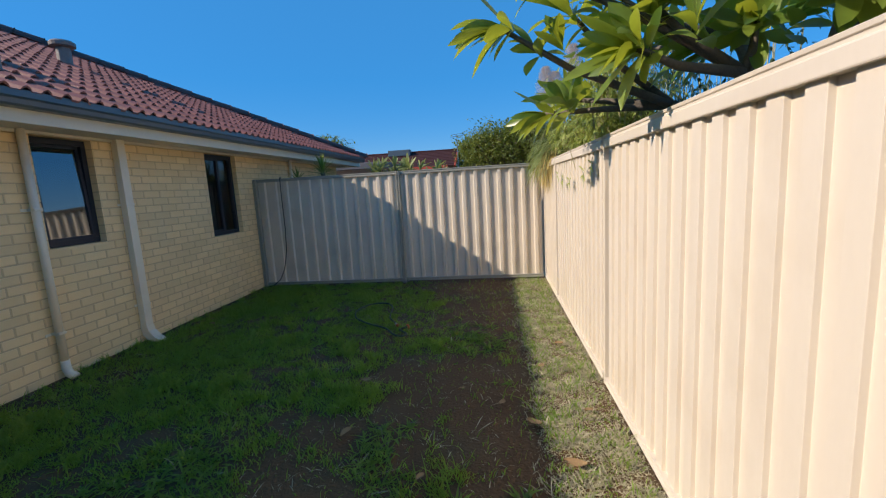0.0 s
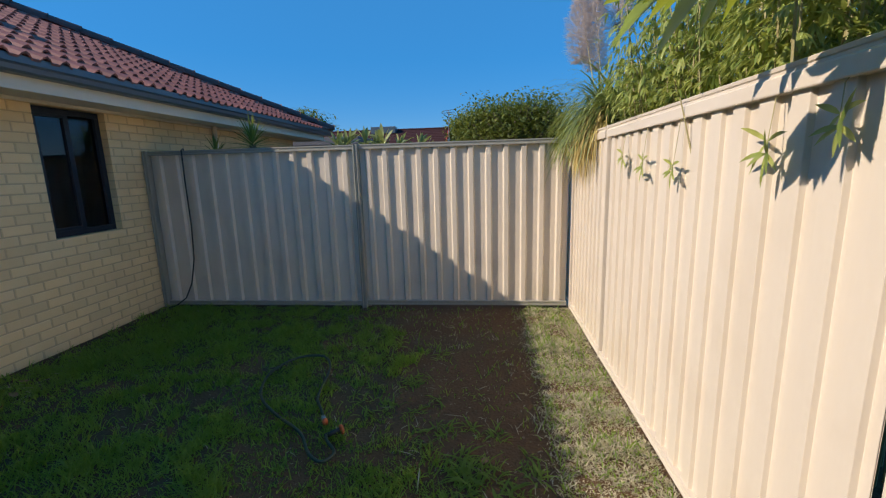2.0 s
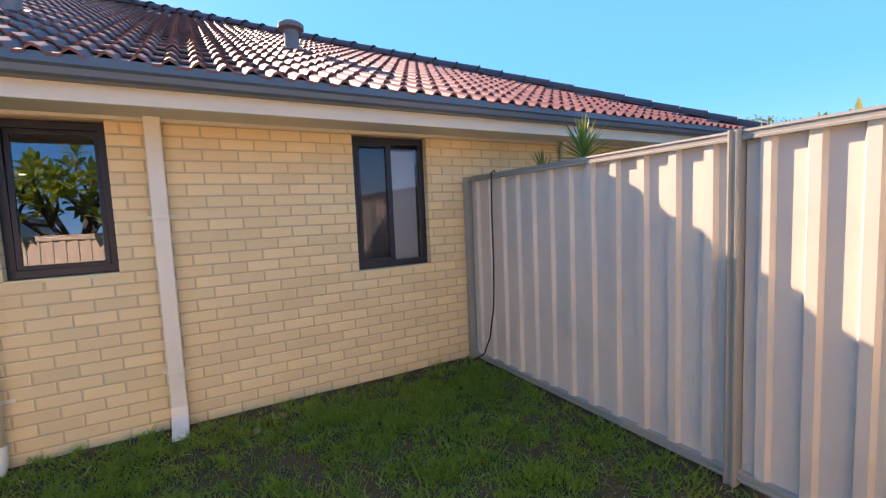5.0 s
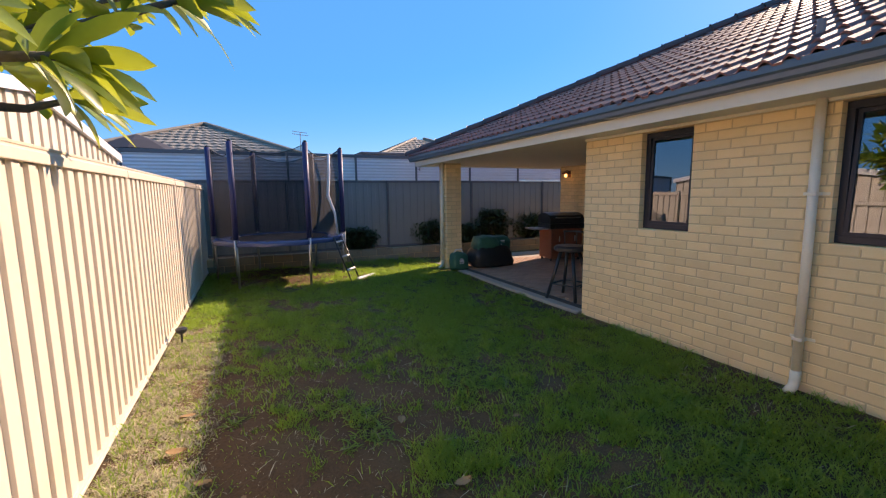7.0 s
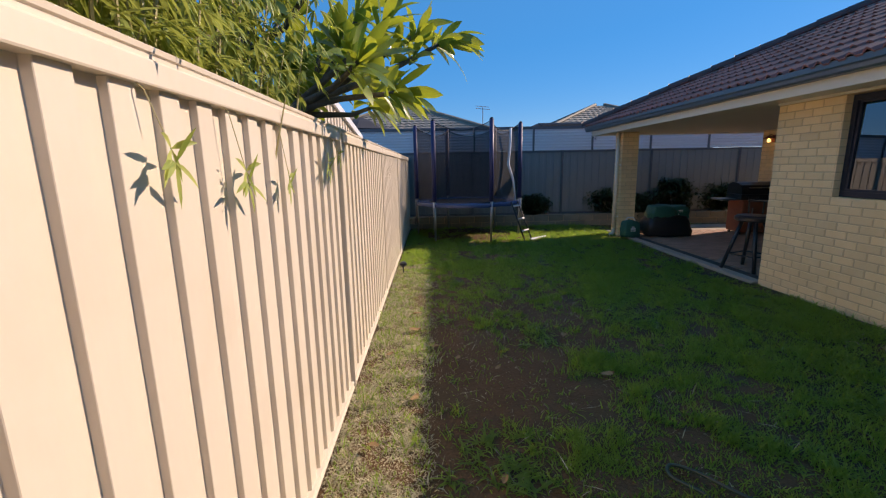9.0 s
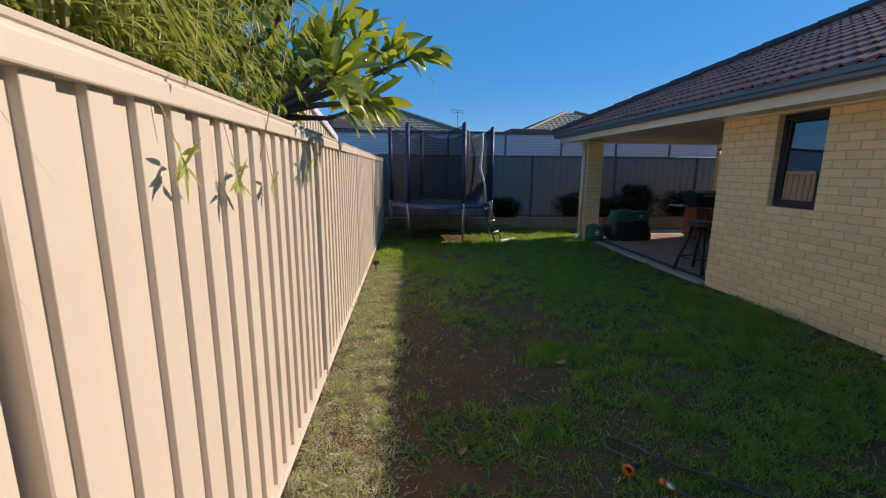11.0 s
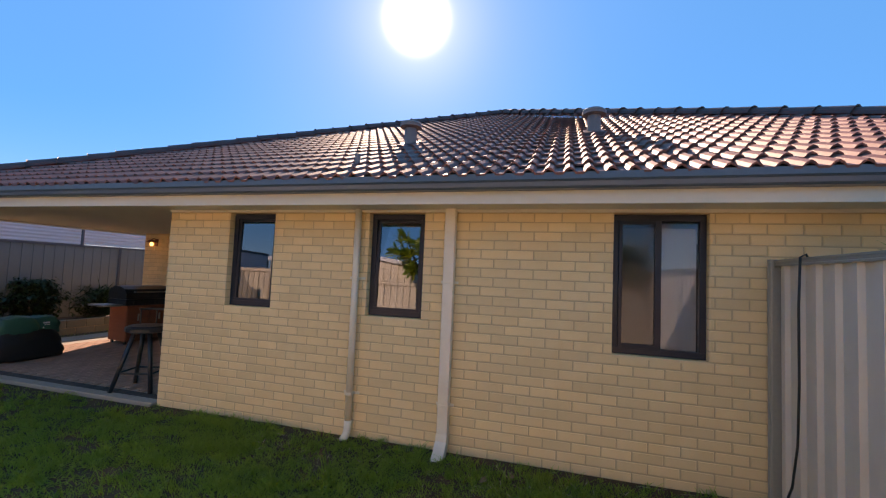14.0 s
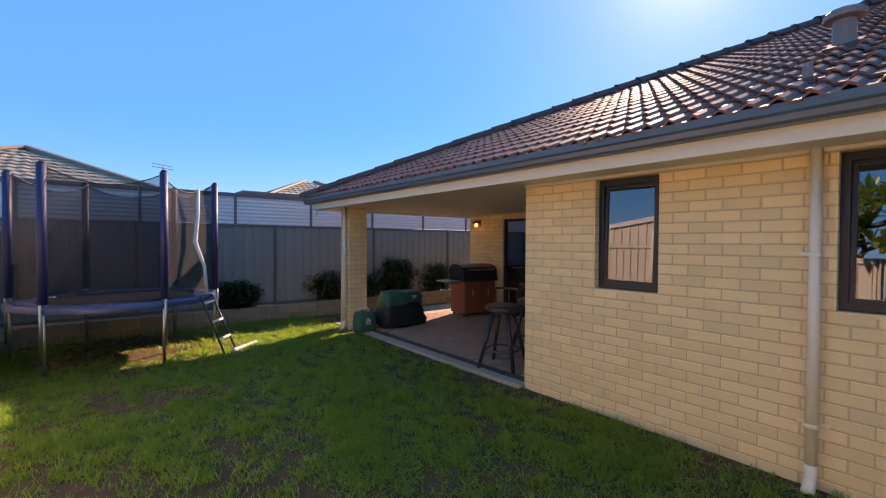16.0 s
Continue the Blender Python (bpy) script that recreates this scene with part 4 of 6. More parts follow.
# ---- patio things ----
def barbecue():
    b = thing("barbecue", "black hooded barbecue on a brown timber cabinet", "barbecue", (-2.72, -3.72, 0.03), -8)
    bm = BM()
    box(bm, -0.40, 0.40, -0.27, 0.27, 0.06, 0.74, 0.008)
    part("cabinet", bm, M_TERRA, b, "brown-stained timber cabinet")
    for x in (-0.2, 0.2):
        bm = BM()
        box(bm, x - 0.19, x + 0.19, 0.271, 0.285, 0.10, 0.70, 0.004)
        dr = part("cabinet_door", bm, M_TERRA, b)
        bm = BM()
        box(bm, x - 0.012, x + 0.012, 0.286, 0.305, 0.45, 0.58, 0.003)
        part("handle", bm, M_METAL, dr)
    for s in (-1, 1):
        bm = BM()
        box(bm, s * 0.46, s * 0.80, -0.25, 0.25, 0.735, 0.765, 0.006)
        part("side_shelf", bm, M_METAL, b, "steel side shelf")
    bm = BM()
    box(bm, -0.45, 0.45, -0.28, 0.30, 0.742, 0.86, 0.01)
    part("firebox", bm, M_DARK, b)
    bm = BM()
    prof = [(-0.28, 0.865), (0.28, 0.865), (0.29, 0.96), (0.22, 1.05), (0.08, 1.10), (-0.10, 1.11), (-0.24, 1.05), (-0.29, 0.96)]
    prism(bm, prof, "x", -0.44, 0.44)
    hood = part("hood", bm, M_DARK, b, "black enamel hood")
    bm = BM()
    tube(bm, [(-0.3, 0.28, 1.0), (-0.3, 0.34, 1.0), (0.3, 0.34, 1.0), (0.3, 0.28, 1.0)], 0.012, 8)
    part("hood_handle", bm, M_METAL, hood)
    for x in (-0.3, -0.1, 0.1, 0.3):
        bm = BM()
        tube(bm, [(x, 0.30, 0.80), (x, 0.335, 0.80)], 0.026, 12)
        part("knob", bm, M_BLACK, b)
    for x in (-0.36, 0.36):
        for y in (-0.2, 0.2):
            bm = BM()
            tube(bm, [(x - 0.015, y, 0.03), (x + 0.015, y, 0.03)], 0.03, 12)
            part("castor", bm, M_BLACK, b)
    return b


barbecue()


def bar_stool(at, turn):
    s = thing("bar_stool", "dark metal bar stool with a low back", "stool", at, turn, group="patio stools")
    bm = BM()
    lathe(bm, [(0.02, 0.70), (0.20, 0.705), (0.235, 0.725), (0.235, 0.765), (0.20, 0.79), (0.02, 0.80)], 20)
    part("seat", bm, M_DARK, s)
    for k in range(4):
        a = radians(45 + 90 * k)
        bm = BM()
        tube(bm, [(0.13 * math.cos(a), 0.13 * math.sin(a), 0.71), (0.33 * math.cos(a), 0.33 * math.sin(a), 0.0)], 0.026, 8)
        part("leg", bm, M_DARK, s, smooth=True)
    bm = BM()
    pts = [(0.27 * math.cos(radians(45 + 90 * k)), 0.27 * math.sin(radians(45 + 90 * k)), 0.22) for k in range(5)]
    tube(bm, pts, 0.012, 8)
    part("foot_ring", bm, M_DARK, s)
    bm = BM()
    arc = [(0.19 * math.cos(radians(a)), 0.19 * math.sin(radians(a)), 0.98) for a in range(120, 241, 15)]
    tube(bm, arc, 0.016, 8)
    for a in (125, 180, 235):
        tube(bm, [(0.18 * math.cos(radians(a)), 0.18 * math.sin(radians(a)), 0.75), (0.19 * math.cos(radians(a)), 0.19 * math.sin(radians(a)), 0.98)], 0.009, 6)
    part("backrest", bm, M_DARK, s)
    return s


bar_stool((-0.33, -0.62, 0.03), 20)
bar_stool((-1.1, -0.75, 0.03), 70)


def bar_table():
    t = thing("bar_table", "dark slatted high table on the patio", "table", (-1.75, -0.62, 0.03), 0)
    for i in range(6):
        part("slat", box(BM(), -0.55, 0.55, -0.36 + i * 0.12, -0.25 + i * 0.12, 0.96, 0.99, 0.004), M_DARK, t)
    for x in (-0.48, 0.48):
        for y in (-0.3, 0.3):
            part("leg", box(BM(), x - 0.03, x + 0.03, y - 0.03, y + 0.03, 0, 0.96, 0.004), M_DARK, t)
    part("apron", box(BM(), -0.5, 0.5, -0.3, 0.3, 0.90, 0.955, 0.004), M_DARK, t)
    return t


bar_table()


def soft_bag(name, label, at, size, material, seed, slump=0.12):
    """A slumped woven bag: a rounded block pushed about by noise."""
    b = thing(name, label, "bag", at, 0)
    bm = BM()
    bmesh.ops.create_cube(bm, size=1)
    bmesh.ops.subdivide_edges(bm, edges=bm.edges, cuts=7, use_grid_fill=True)
    for v in bm.verts:
        p = v.co * 2
        q = Vector(p).normalized()
        k = 0.45
        p = p * (1 - k) + q * 1.15 * k
        n0 = noise.noise(Vector((p.x * 1.6 + seed, p.y * 1.6, p.z * 1.6))) * slump + noise.noise(Vector((p.x * 5 + seed, p.y * 5, p.z * 5))) * slump * 0.35
        p = p * (1 + n0)
        z = (p.z + 1) / 2
        widen = 1.08 - 0.22 * max(0, z) ** 2
        v.co = Vector((p.x * size[0] / 2 * widen, p.y * size[1] / 2 * widen, max(0.0, z * size[2])))
    body = part("body", bm, material, b, smooth=True)
    return b, body


bag, body = soft_bag("garden_bag", "small dark green garden bag slumped beside the pier", (0.02, -3.62, 0.025), (0.34, 0.28, 0.36), M_GREEN, 3.1)
for x0, z0, w, h in ((-0.05, 0.14, 0.10, 0.022), (-0.05, 0.18, 0.10, 0.03), (-0.03, 0.225, 0.06, 0.018)):
    part("print_bar", box(BM(), x0, x0 + w, 0.146, 0.156, z0, z0 + h, 0.001), M_WHITE, body, "pale printed bar")
bm = BM()
tube(bm, [(-0.12, -0.02, 0.32), (-0.06, 0.0, 0.42), (0.06, 0.0, 0.42), (0.12, -0.02, 0.32)], 0.012, 6)
part("strap", bm, M_WHITE, bag)
bag2, body2 = soft_bag("planter_bag", "large black garden bag with green woven sacks in it", (-0.75, -3.68, 0.03), (0.92, 0.55, 0.46), M_BLACK, 7.7)
bag3, body3 = soft_bag("woven_sack", "dark green woven sack lying in the black bag", (-0.62, -3.64, 0.40), (0.50, 0.36, 0.30), M_GREEN, 1.2)
bag4, body4 = soft_bag("woven_sack", "dark green woven sack with a pale print", (-0.98, -3.68, 0.40), (0.42, 0.36, 0.28), M_GREEN, 9.2)
for z0, w in ((0.10, 0.09), (0.14, 0.07), (0.175, 0.09)):
    part("print_bar", box(BM(), -0.04, -0.04 + w, 0.185, 0.196, z0, z0 + 0.022, 0.001), M_WHITE, body4, "pale printed bar")


def wall_lamp():
    l = thing("wall_lamp", "small brown lantern on the patio wall, switched on", "lamp", (-3.215, -4.02, 2.02))
    part("bracket", box(BM(), 0.0, 0.02, -0.04, 0.04, -0.05, 0.10, 0.003), M_TERRA, l)
    bm = BM()
    tube(bm, [(0.01, 0, 0.08), (0.08, 0, 0.11), (0.12, 0, 0.09)], 0.009, 6)
    part("arm", bm, M_TERRA, l)
    bm = BM()
    lathe(bm, [(0.02, 0.085), (0.10, 0.04), (0.105, 0.03), (0.02, 0.05)], 14, (0.12, 0, 0))
    part("shade", bm, M_TERRA, l)
    bm = BM()
    lathe(bm, [(0.015, 0.03), (0.032, 0.0), (0.035, -0.03), (0.015, -0.055)], 12, (0.12, 0, 0))
    part("bulb", bm, M_LAMP, l, "glowing amber bulb", True)
    return l


wall_lamp()
camx = thing("security_light", "small white security light under the patio eave corner", "light", (0.42, -4.72, 2.19))
part("body", box(BM(), -0.02, 0.02, -0.02, 0.02, -0.07, 0.0, 0.004), M_WHITE, camx)
part("lens", box(BM(), 0.021, 0.028, -0.014, 0.014, -0.06, -0.03, 0.002), M_BLACK, camx)
part("mount", box(BM(), -0.03, 0.03, -0.03, 0.03, 0.0, 0.052, 0.003), M_WHITE, camx)


# ---- sprinkler head, hose end, litter ----
sp = thing("solar_spike_light", "small dark garden spike light by the fence", "garden light", (4.70, -1.05, 0))
bm = BM()
tube(bm, [(0, 0, -0.05), (0, 0, 0.10)], [0.006, 0.012], 8)
part("spike", bm, M_DARK, sp)
bm = BM()
lathe(bm, [(0.02, 0.09), (0.055, 0.12), (0.06, 0.15), (0.03, 0.17)], 14)
part("head", bm, M_DARK, sp)
ho = thing("hose_end", "orange and black hose fitting lying on the soil", "hose", (3.045, 3.62, 0.026), 40)
bm = BM()
n = 16
tube(bm, [(0.0, 0.025 * math.cos(2 * math.pi * k / n), 0.025 * math.sin(2 * math.pi * k / n) + 0.006) for k in range(n + 1)], 0.009, 8, False)
part("collar", bm, M_ORANGE, ho, "orange plastic collar", True)
bm = BM()
tube(bm, [(-0.01, 0, 0.006), (-0.06, 0.01, 0.0), (-0.10, 0.02, -0.006)], [0.019, 0.015, 0.013], 10)
part("nozzle", bm, M_BLACK, ho, smooth=True)
joint = thing("hose_connector", "small orange and grey hose connector on the grass", "hose", (2.90, 3.72, 0.024), -58)
part("sleeve", tube(BM(), [(-0.045, 0, 0), (0.0, 0, 0)], [0.015, 0.017], 10), M_METAL, joint, "grey sleeve", True)
part("collar", tube(BM(), [(0.001, 0, 0), (0.03, 0, 0)], [0.019, 0.017], 10), M_ORANGE, joint, "orange plastic collar", True)
M_HOSE = mat("green_hose", (0.022, 0.045, 0.026), (0.015, 0.030, 0.018), rough=0.42, scale=12, fine=90, amount=0.6, bump=0.08)
hs = BM()
knots = [Vector(p) for p in ((2.885, 3.745, 0.026), (2.83, 3.84, 0.03), (2.76, 3.96, 0.035), (2.72, 4.18, 0.03), (2.68, 4.42, 0.03), (2.55, 4.62, 0.03), (2.34, 4.58, 0.03), (2.24, 4.30, 0.03), (2.34, 3.98, 0.03), (2.56, 3.76, 0.03), (2.80, 3.58, 0.035), (2.93, 3.40, 0.03), (3.03, 3.34, 0.028), (3.07, 3.42, 0.026), (2.99, 3.52, 0.026), (2.965, 3.575, 0.026))]
line = []
for k in range(len(knots) - 1):
    p0, p1, p2, p3 = knots[max(k - 1, 0)], knots[k], knots[k + 1], knots[min(k + 2, len(knots) - 1)]
    for f in (0.0, 0.25, 0.5, 0.75):
        line.append(0.5 * (2 * p1 + (p2 - p0) * f + (2 * p0 - 5 * p1 + 4 * p2 - p3) * f * f + (3 * p1 - p0 - 3 * p2 + p3) * f ** 3))
tube(hs, line + [knots[-1]], 0.0095, 8)
tagged(part("hose", hs, M_HOSE, smooth=True), "dark green garden hose lying in a loose loop on the lawn", "hose")
off = BM()
tube(off, [(2.15, -3.62, 0.02), (1.75, -3.95, 0.02)], 0.03, 8)
tagged(part("fallen_pad_roll", off, M_WHITE), "pale foam roll lying on the grass by the trampoline", "foam roll")


def dead_leaf(x, y, size, turn, seed):
    bm = BM()
    rows = []
    for i in range(6):
        f = i / 5
        w = size * 0.28 * math.sin(math.pi * (0.06 + 0.9 * f)) ** 0.8
        rows.append([bm.verts.new((size * (f - 0.5), s * w, 0.012 + 0.25 * size * (s * s * 0.35 + 0.3 * math.sin(f * 3 + seed)) * abs(s + 0.3 * f))) for s in (-1, 0, 1)])
    for a, b in zip(rows, rows[1:]):
        for k in range(2):
            bm.faces.new((a[k], a[k + 1], b[k + 1], b[k]))
    ob = part("dead_leaf", bm, M_LITTER)
    ob.matrix_basis = pose(x, y, 0.015, 0, 0, turn)
    tagged(ob, "curled dry brown leaf lying on the ground", "leaf", group="fallen leaves")


rl = random.Random(11)
for x, y, s in ((4.43, 1.35, 0.2), (4.25, 1.75, 0.16), (2.95, 2.35, 0.17), (4.05, 2.0, 0.12), (3.75, 2.2, 0.1), (4.62, 1.9, 0.12), (4.42, 0.9, 0.18), (3.05, 1.6, 0.16), (4.6, 3.1, 0.12), (4.38, 2.6, 0.14), (3.6, 1.2, 0.1), (2.3, 1.9, 0.1), (3.9, 3.4, 0.1), (4.55, 0.2, 0.12), (0.5, 3.9, 0.14), (0.35, 4.1, 0.12)):
    dead_leaf(x, y, s * 0.62, rl.uniform(0, 360), rl.uniform(0, 6))

# ---- plants ----
def leaf_points(base, direction, up, length, width, droop, fold=0.25, n=5, shape=0.9):
    """Corners and faces of one leaf that bends down towards its tip."""
    d = Vector(direction).normalized()
    side = d.cross(Vector(up))
    if side.length < 0.05:
        side = d.cross(Vector((1, 0.3, 0)))
    side.normalize()
    nrm = side.cross(d).normalized()
    p = Vector(base)
    verts, faces = [], []
    step = length / n
    for i in range(n + 1):
        f = i / n
        w = width * 0.5 * (math.sin(math.pi * min(1, 0.04 + 0.96 * f ** shape)) ** 0.75 if 0 < f < 1 else (0.12 if f == 0 else 0.02))
        verts += [p - side * w + nrm * w * fold, p.copy(), p + side * w + nrm * w * fold]
        d = (d + Vector((0, 0, -droop / n))).normalized()
        p = p + d * step
    for i in range(n):
        a, b = 3 * i, 3 * i + 3
        faces += [(a, a + 1, b + 1, b), (a + 1, a + 2, b + 2, b + 1)]
    return verts, faces


class Heap:
    """Gathers many small shapes into one mesh."""

    def __init__(self):
        self.v, self.f = [], []

    def add(self, vf):
        base = len(self.v)
        self.v += vf[0]
        self.f += [tuple(base + i for i in q) for q in vf[1]]

    def put(self, name, material, parent=None, label="", smooth=True):
        return sheet(name, self.v, self.f, material, parent, smooth, label)


def rosette(heap, at, axis, rnd, count=15, length=0.31, width=0.082, droop=0.8):
    a = Vector(axis).normalized()
    u = a.cross(Vector((0.2, 0.9, 0.1))).normalized()
    w = a.cross(u)
    for k in range(count):
        f = k / count
        ang = k * 2.4 + rnd.uniform(-0.3, 0.3)
        tilt = 0.15 + 1.15 * f
        d = a * math.cos(tilt) + (u * math.cos(ang) + w * math.sin(ang)) * math.sin(tilt)
        k2 = rnd.uniform(0.75, 1.15) * (0.75 + 0.35 * math.sin(math.pi * min(1, f + 0.2)))
        heap.add(leaf_points(Vector(at) - a * 0.10 * f, d, a, length * k2, width * rnd.uniform(0.8, 1.2), droop * rnd.uniform(0.3, 1.5), rnd.uniform(0.1, 0.4), 6, 1.45))


def frangipani():
    t = thing("frangipani_tree", "frangipani tree with big glossy leaves reaching over the fence", "tree", (5.85, 1.65, 0))
    rnd = random.Random(21)
    trunk = BM()
    base = Vector((5.85, 1.65, 0))
    rel = lambda p: Vector(p) - base
    tube(trunk, [rel(p) for p in ((5.85, 1.65, -0.05), (5.83, 1.66, 0.6), (5.78, 1.72, 1.15), (5.70, 1.80, 1.6))], [0.13, 0.11, 0.10, 0.085], 10)
    part("trunk", trunk, M_BARK, t, smooth=True)
    fork = Vector((5.70, 1.80, 1.6))
    tips = [
        # over the fence
        ((4.12, 1.92, 2.47), (-0.8, 0.1, 0.25)), ((4.30, 1.62, 2.62), (-0.6, -0.2, 0.6)), ((4.70, 1.30, 2.12), (-0.7, -0.3, 0.1)), ((4.44, 2.46, 2.03), (-0.8, 0.2, 0.08)),
        ((4.63, 2.70, 2.16), (-0.5, 0.4, 0.5)), ((4.55, 2.02, 2.55), (-0.4, 0.1, 0.8)), ((4.85, 1.55, 2.40), (-0.4, -0.2, 0.8)), ((4.95, 1.05, 2.45), (-0.3, -0.5, 0.6)),
        # behind the fence
        ((5.25, 0.75, 2.55), (-0.2, -0.6, 0.5)), ((5.4, 1.35, 2.95), (-0.1, -0.2, 0.9)), ((5.2, 2.15, 2.85), (-0.3, 0.2, 0.9)), ((5.75, 2.35, 3.05), (0.1, 0.4, 0.8)), ((5.9, 1.3, 3.15), (0.1, -0.2, 1)), ((6.3, 1.9, 2.95), (0.5, 0.2, 0.8)), ((6.2, 1.0, 2.8), (0.4, -0.5, 0.7)), ((5.55, 0.5, 2.6), (0, -0.8, 0.5)), ((5.2, 2.75, 2.5), (-0.3, 0.6, 0.6)), ((5.5, 1.9, 3.3), (0, 0, 1)), ((6.0, 2.6, 2.7), (0.3, 0.7, 0.5)), ((4.9, 2.35, 2.75), (-0.5, 0.2, 0.7)), ((6.5, 1.4, 3.1), (0.6, -0.1, 0.7)), ((5.0, 0.95, 2.85), (-0.3, -0.5, 0.8)),
        ((5.35, 1.55, 2.25), (-0.4, -0.6, 0.3)), ((5.45, 1.05, 2.22), (-0.3, -0.8, 0.2)), ((5.30, 1.98, 2.28), (-0.7, 0.0, 0.3)), ((5.75, 0.75, 2.35), (0.1, -0.8, 0.3)), ((5.60, 1.25, 2.55), (-0.1, -0.6, 0.6)), ((5.15, 1.30, 2.68), (-0.5, -0.4, 0.6)), ((5.95, 0.95, 2.25), (0.3, -0.8, 0.1)), ((4.75, 1.75, 2.72), (-0.6, 0.0, 0.7)),
    ]
    mids = [Vector((5.30, 1.55, 2.02)), Vector((5.20, 2.15, 1.98)), Vector((5.55, 2.1, 2.35)), Vector((5.75, 1.45, 2.35)), Vector((6.0, 1.9, 2.3)), Vector((5.45, 1.1, 2.2))]
    heap = Heap()
    for m in mids:
        limb = BM()
        tube(limb, [fork - base, (fork * 0.5 + m * 0.5 + Vector((0, 0, -0.05))) - base, m - base], [0.06, 0.045, 0.036], 8)
        part("limb", limb, M_BARK, t, smooth=True)
    for p, axis in tips:
        p = Vector(p)
        m = min(mids, key=lambda q: (q - p).length)
        mid = m.lerp(p, 0.55) + Vector((rnd.uniform(-0.06, 0.06), rnd.uniform(-0.06, 0.06), rnd.uniform(-0.10, 0.02)))
        tw = BM()
        tube(tw, [m - base, mid - base, p - base], [0.030, 0.021, 0.014], 7)
        part("branch", tw, M_BARK, t, smooth=True)
        rosette(heap, p - base, axis, rnd, rnd.randint(13, 19))
        for _ in range(2):
            rosette(heap, mid.lerp(p, rnd.uniform(0.1, 0.8)) - base + Vector((rnd.uniform(-0.15, 0.15), rnd.uniform(-0.18, 0.18), rnd.uniform(0.02, 0.12))), (axis[0] * 0.4 + rnd.uniform(-0.4, 0.4), axis[1] + rnd.uniform(-0.4, 0.4), 0.8), rnd, 7, 0.22)
    heap.put("crown", M_PLUM, t)
    return t


frangipani()


def bamboo(name, label, x0, x1, y0, y1, canes, height, leaf, seed, material):
    rnd = random.Random(seed)
    c = ((x0 + x1) / 2, (y0 + y1) / 2)
    t = thing(name, label, "bamboo", (c[0], c[1], 0))
    stems, heap = BM(), Heap()
    for k in range(canes):
        x, y = rnd.uniform(x0, x1) - c[0], rnd.uniform(y0, y1) - c[1]
        h = height * rnd.uniform(0.72, 1.08)
        lx, ly = rnd.uniform(-0.28, 0.2), rnd.uniform(-0.3, 0.3)
        pts = [(x + lx * f * f, y + ly * f * f, h * f - 0.03 * (f == 0)) for f in (0, 0.3, 0.6, 0.85, 1)]
        tube(stems, pts, [0.009, 0.008, 0.0065, 0.005, 0.0025], 5)
        for j in range(leaf):
            f = rnd.uniform(0.5, 1.02) if rnd.random() < 0.85 else rnd.uniform(0.3, 0.6)
            p = Vector((x + lx * f * f, y + ly * f * f, h * min(f, 1)))
            a = rnd.uniform(0, 6.283)
            reach = rnd.uniform(0.03, 0.22)
            q = p + Vector((math.cos(a) * reach, math.sin(a) * reach, rnd.uniform(-0.05, 0.08)))
            d = Vector((math.cos(a + rnd.uniform(-0.6, 0.6)), math.sin(a + rnd.uniform(-0.6, 0.6)), rnd.uniform(-1.3, 0.7)))
            side = d.cross(Vector((0, 0, 1)))
            for spread in (-0.7, -0.25, 0.25, 0.7):
                lf = leaf_points(q, d + side * (spread + rnd.uniform(-0.15, 0.15)), (0, 0, 1), rnd.uniform(0.05, 0.115), rnd.uniform(0.011, 0.018), rnd.uniform(0.2, 1.6), n=3, shape=0.7)
                if all(v.x + c[0] > 4.88 or v.z > 1.86 for v in lf[0]) and min(v.x for v in lf[0]) + c[0] > 4.68:
                    heap.add(lf)
    part("cane_growth", stems, M_CANE, t)["kind"] = "stuff"
    heap.put("foliage", material, t)
    return t


bamboo("bamboo_clump", "dense bamboo clump with fine pale green leaves behind the fence", 5.02, 5.55, 3.05, 5.15, 150, 2.5, 84, 4, M_BAMBOO)
bamboo("bamboo_clump", "tall dark shrub with narrow leaves behind the bamboo", 5.5, 6.6, 2.9, 5.0, 60, 3.1, 26, 8, M_DARKLEAF)


def strap_clump(name, label, category, at, count, length, width, seed, spread=1.0, lift=1.2, droop=1.9, material=M_STRAP, dry=0, z0=0.0, toward=None, n=7, limit=None):
    rnd = random.Random(seed)
    t = thing(name, label, category, at)
    heap, straw = Heap(), Heap()
    for k in range(count + dry):
        a = rnd.uniform(0, 6.283)
        d = Vector((math.cos(a) * spread, math.sin(a) * spread, lift * rnd.uniform(0.6, 1.4)))
        if toward and rnd.random() < 0.6:
            d += Vector(toward) * rnd.uniform(0.3, 1.2)
        p = Vector((rnd.gauss(0, 0.07), rnd.gauss(0, 0.10), z0 + rnd.uniform(0, 0.15)))
        dest = straw if k >= count else heap
        lf = leaf_points(p, d, (0, 0, 1), length * rnd.uniform(0.6, 1.2), width * rnd.uniform(0.7, 1.3), droop * rnd.uniform(0.7, 1.4), 0.3, n, 0.5)
        if not limit or all(v.x > limit[0] and v.y > limit[1] and (v.x > limit[2] or v.x < -0.29 or v.z > 1.87) for v in lf[0]):
            dest.add(lf)
    heap.put("leaves", material, t)
    if dry:
        straw.put("dry_leaves", M_STRAW, t, "straw-coloured dead leaves")
    return t


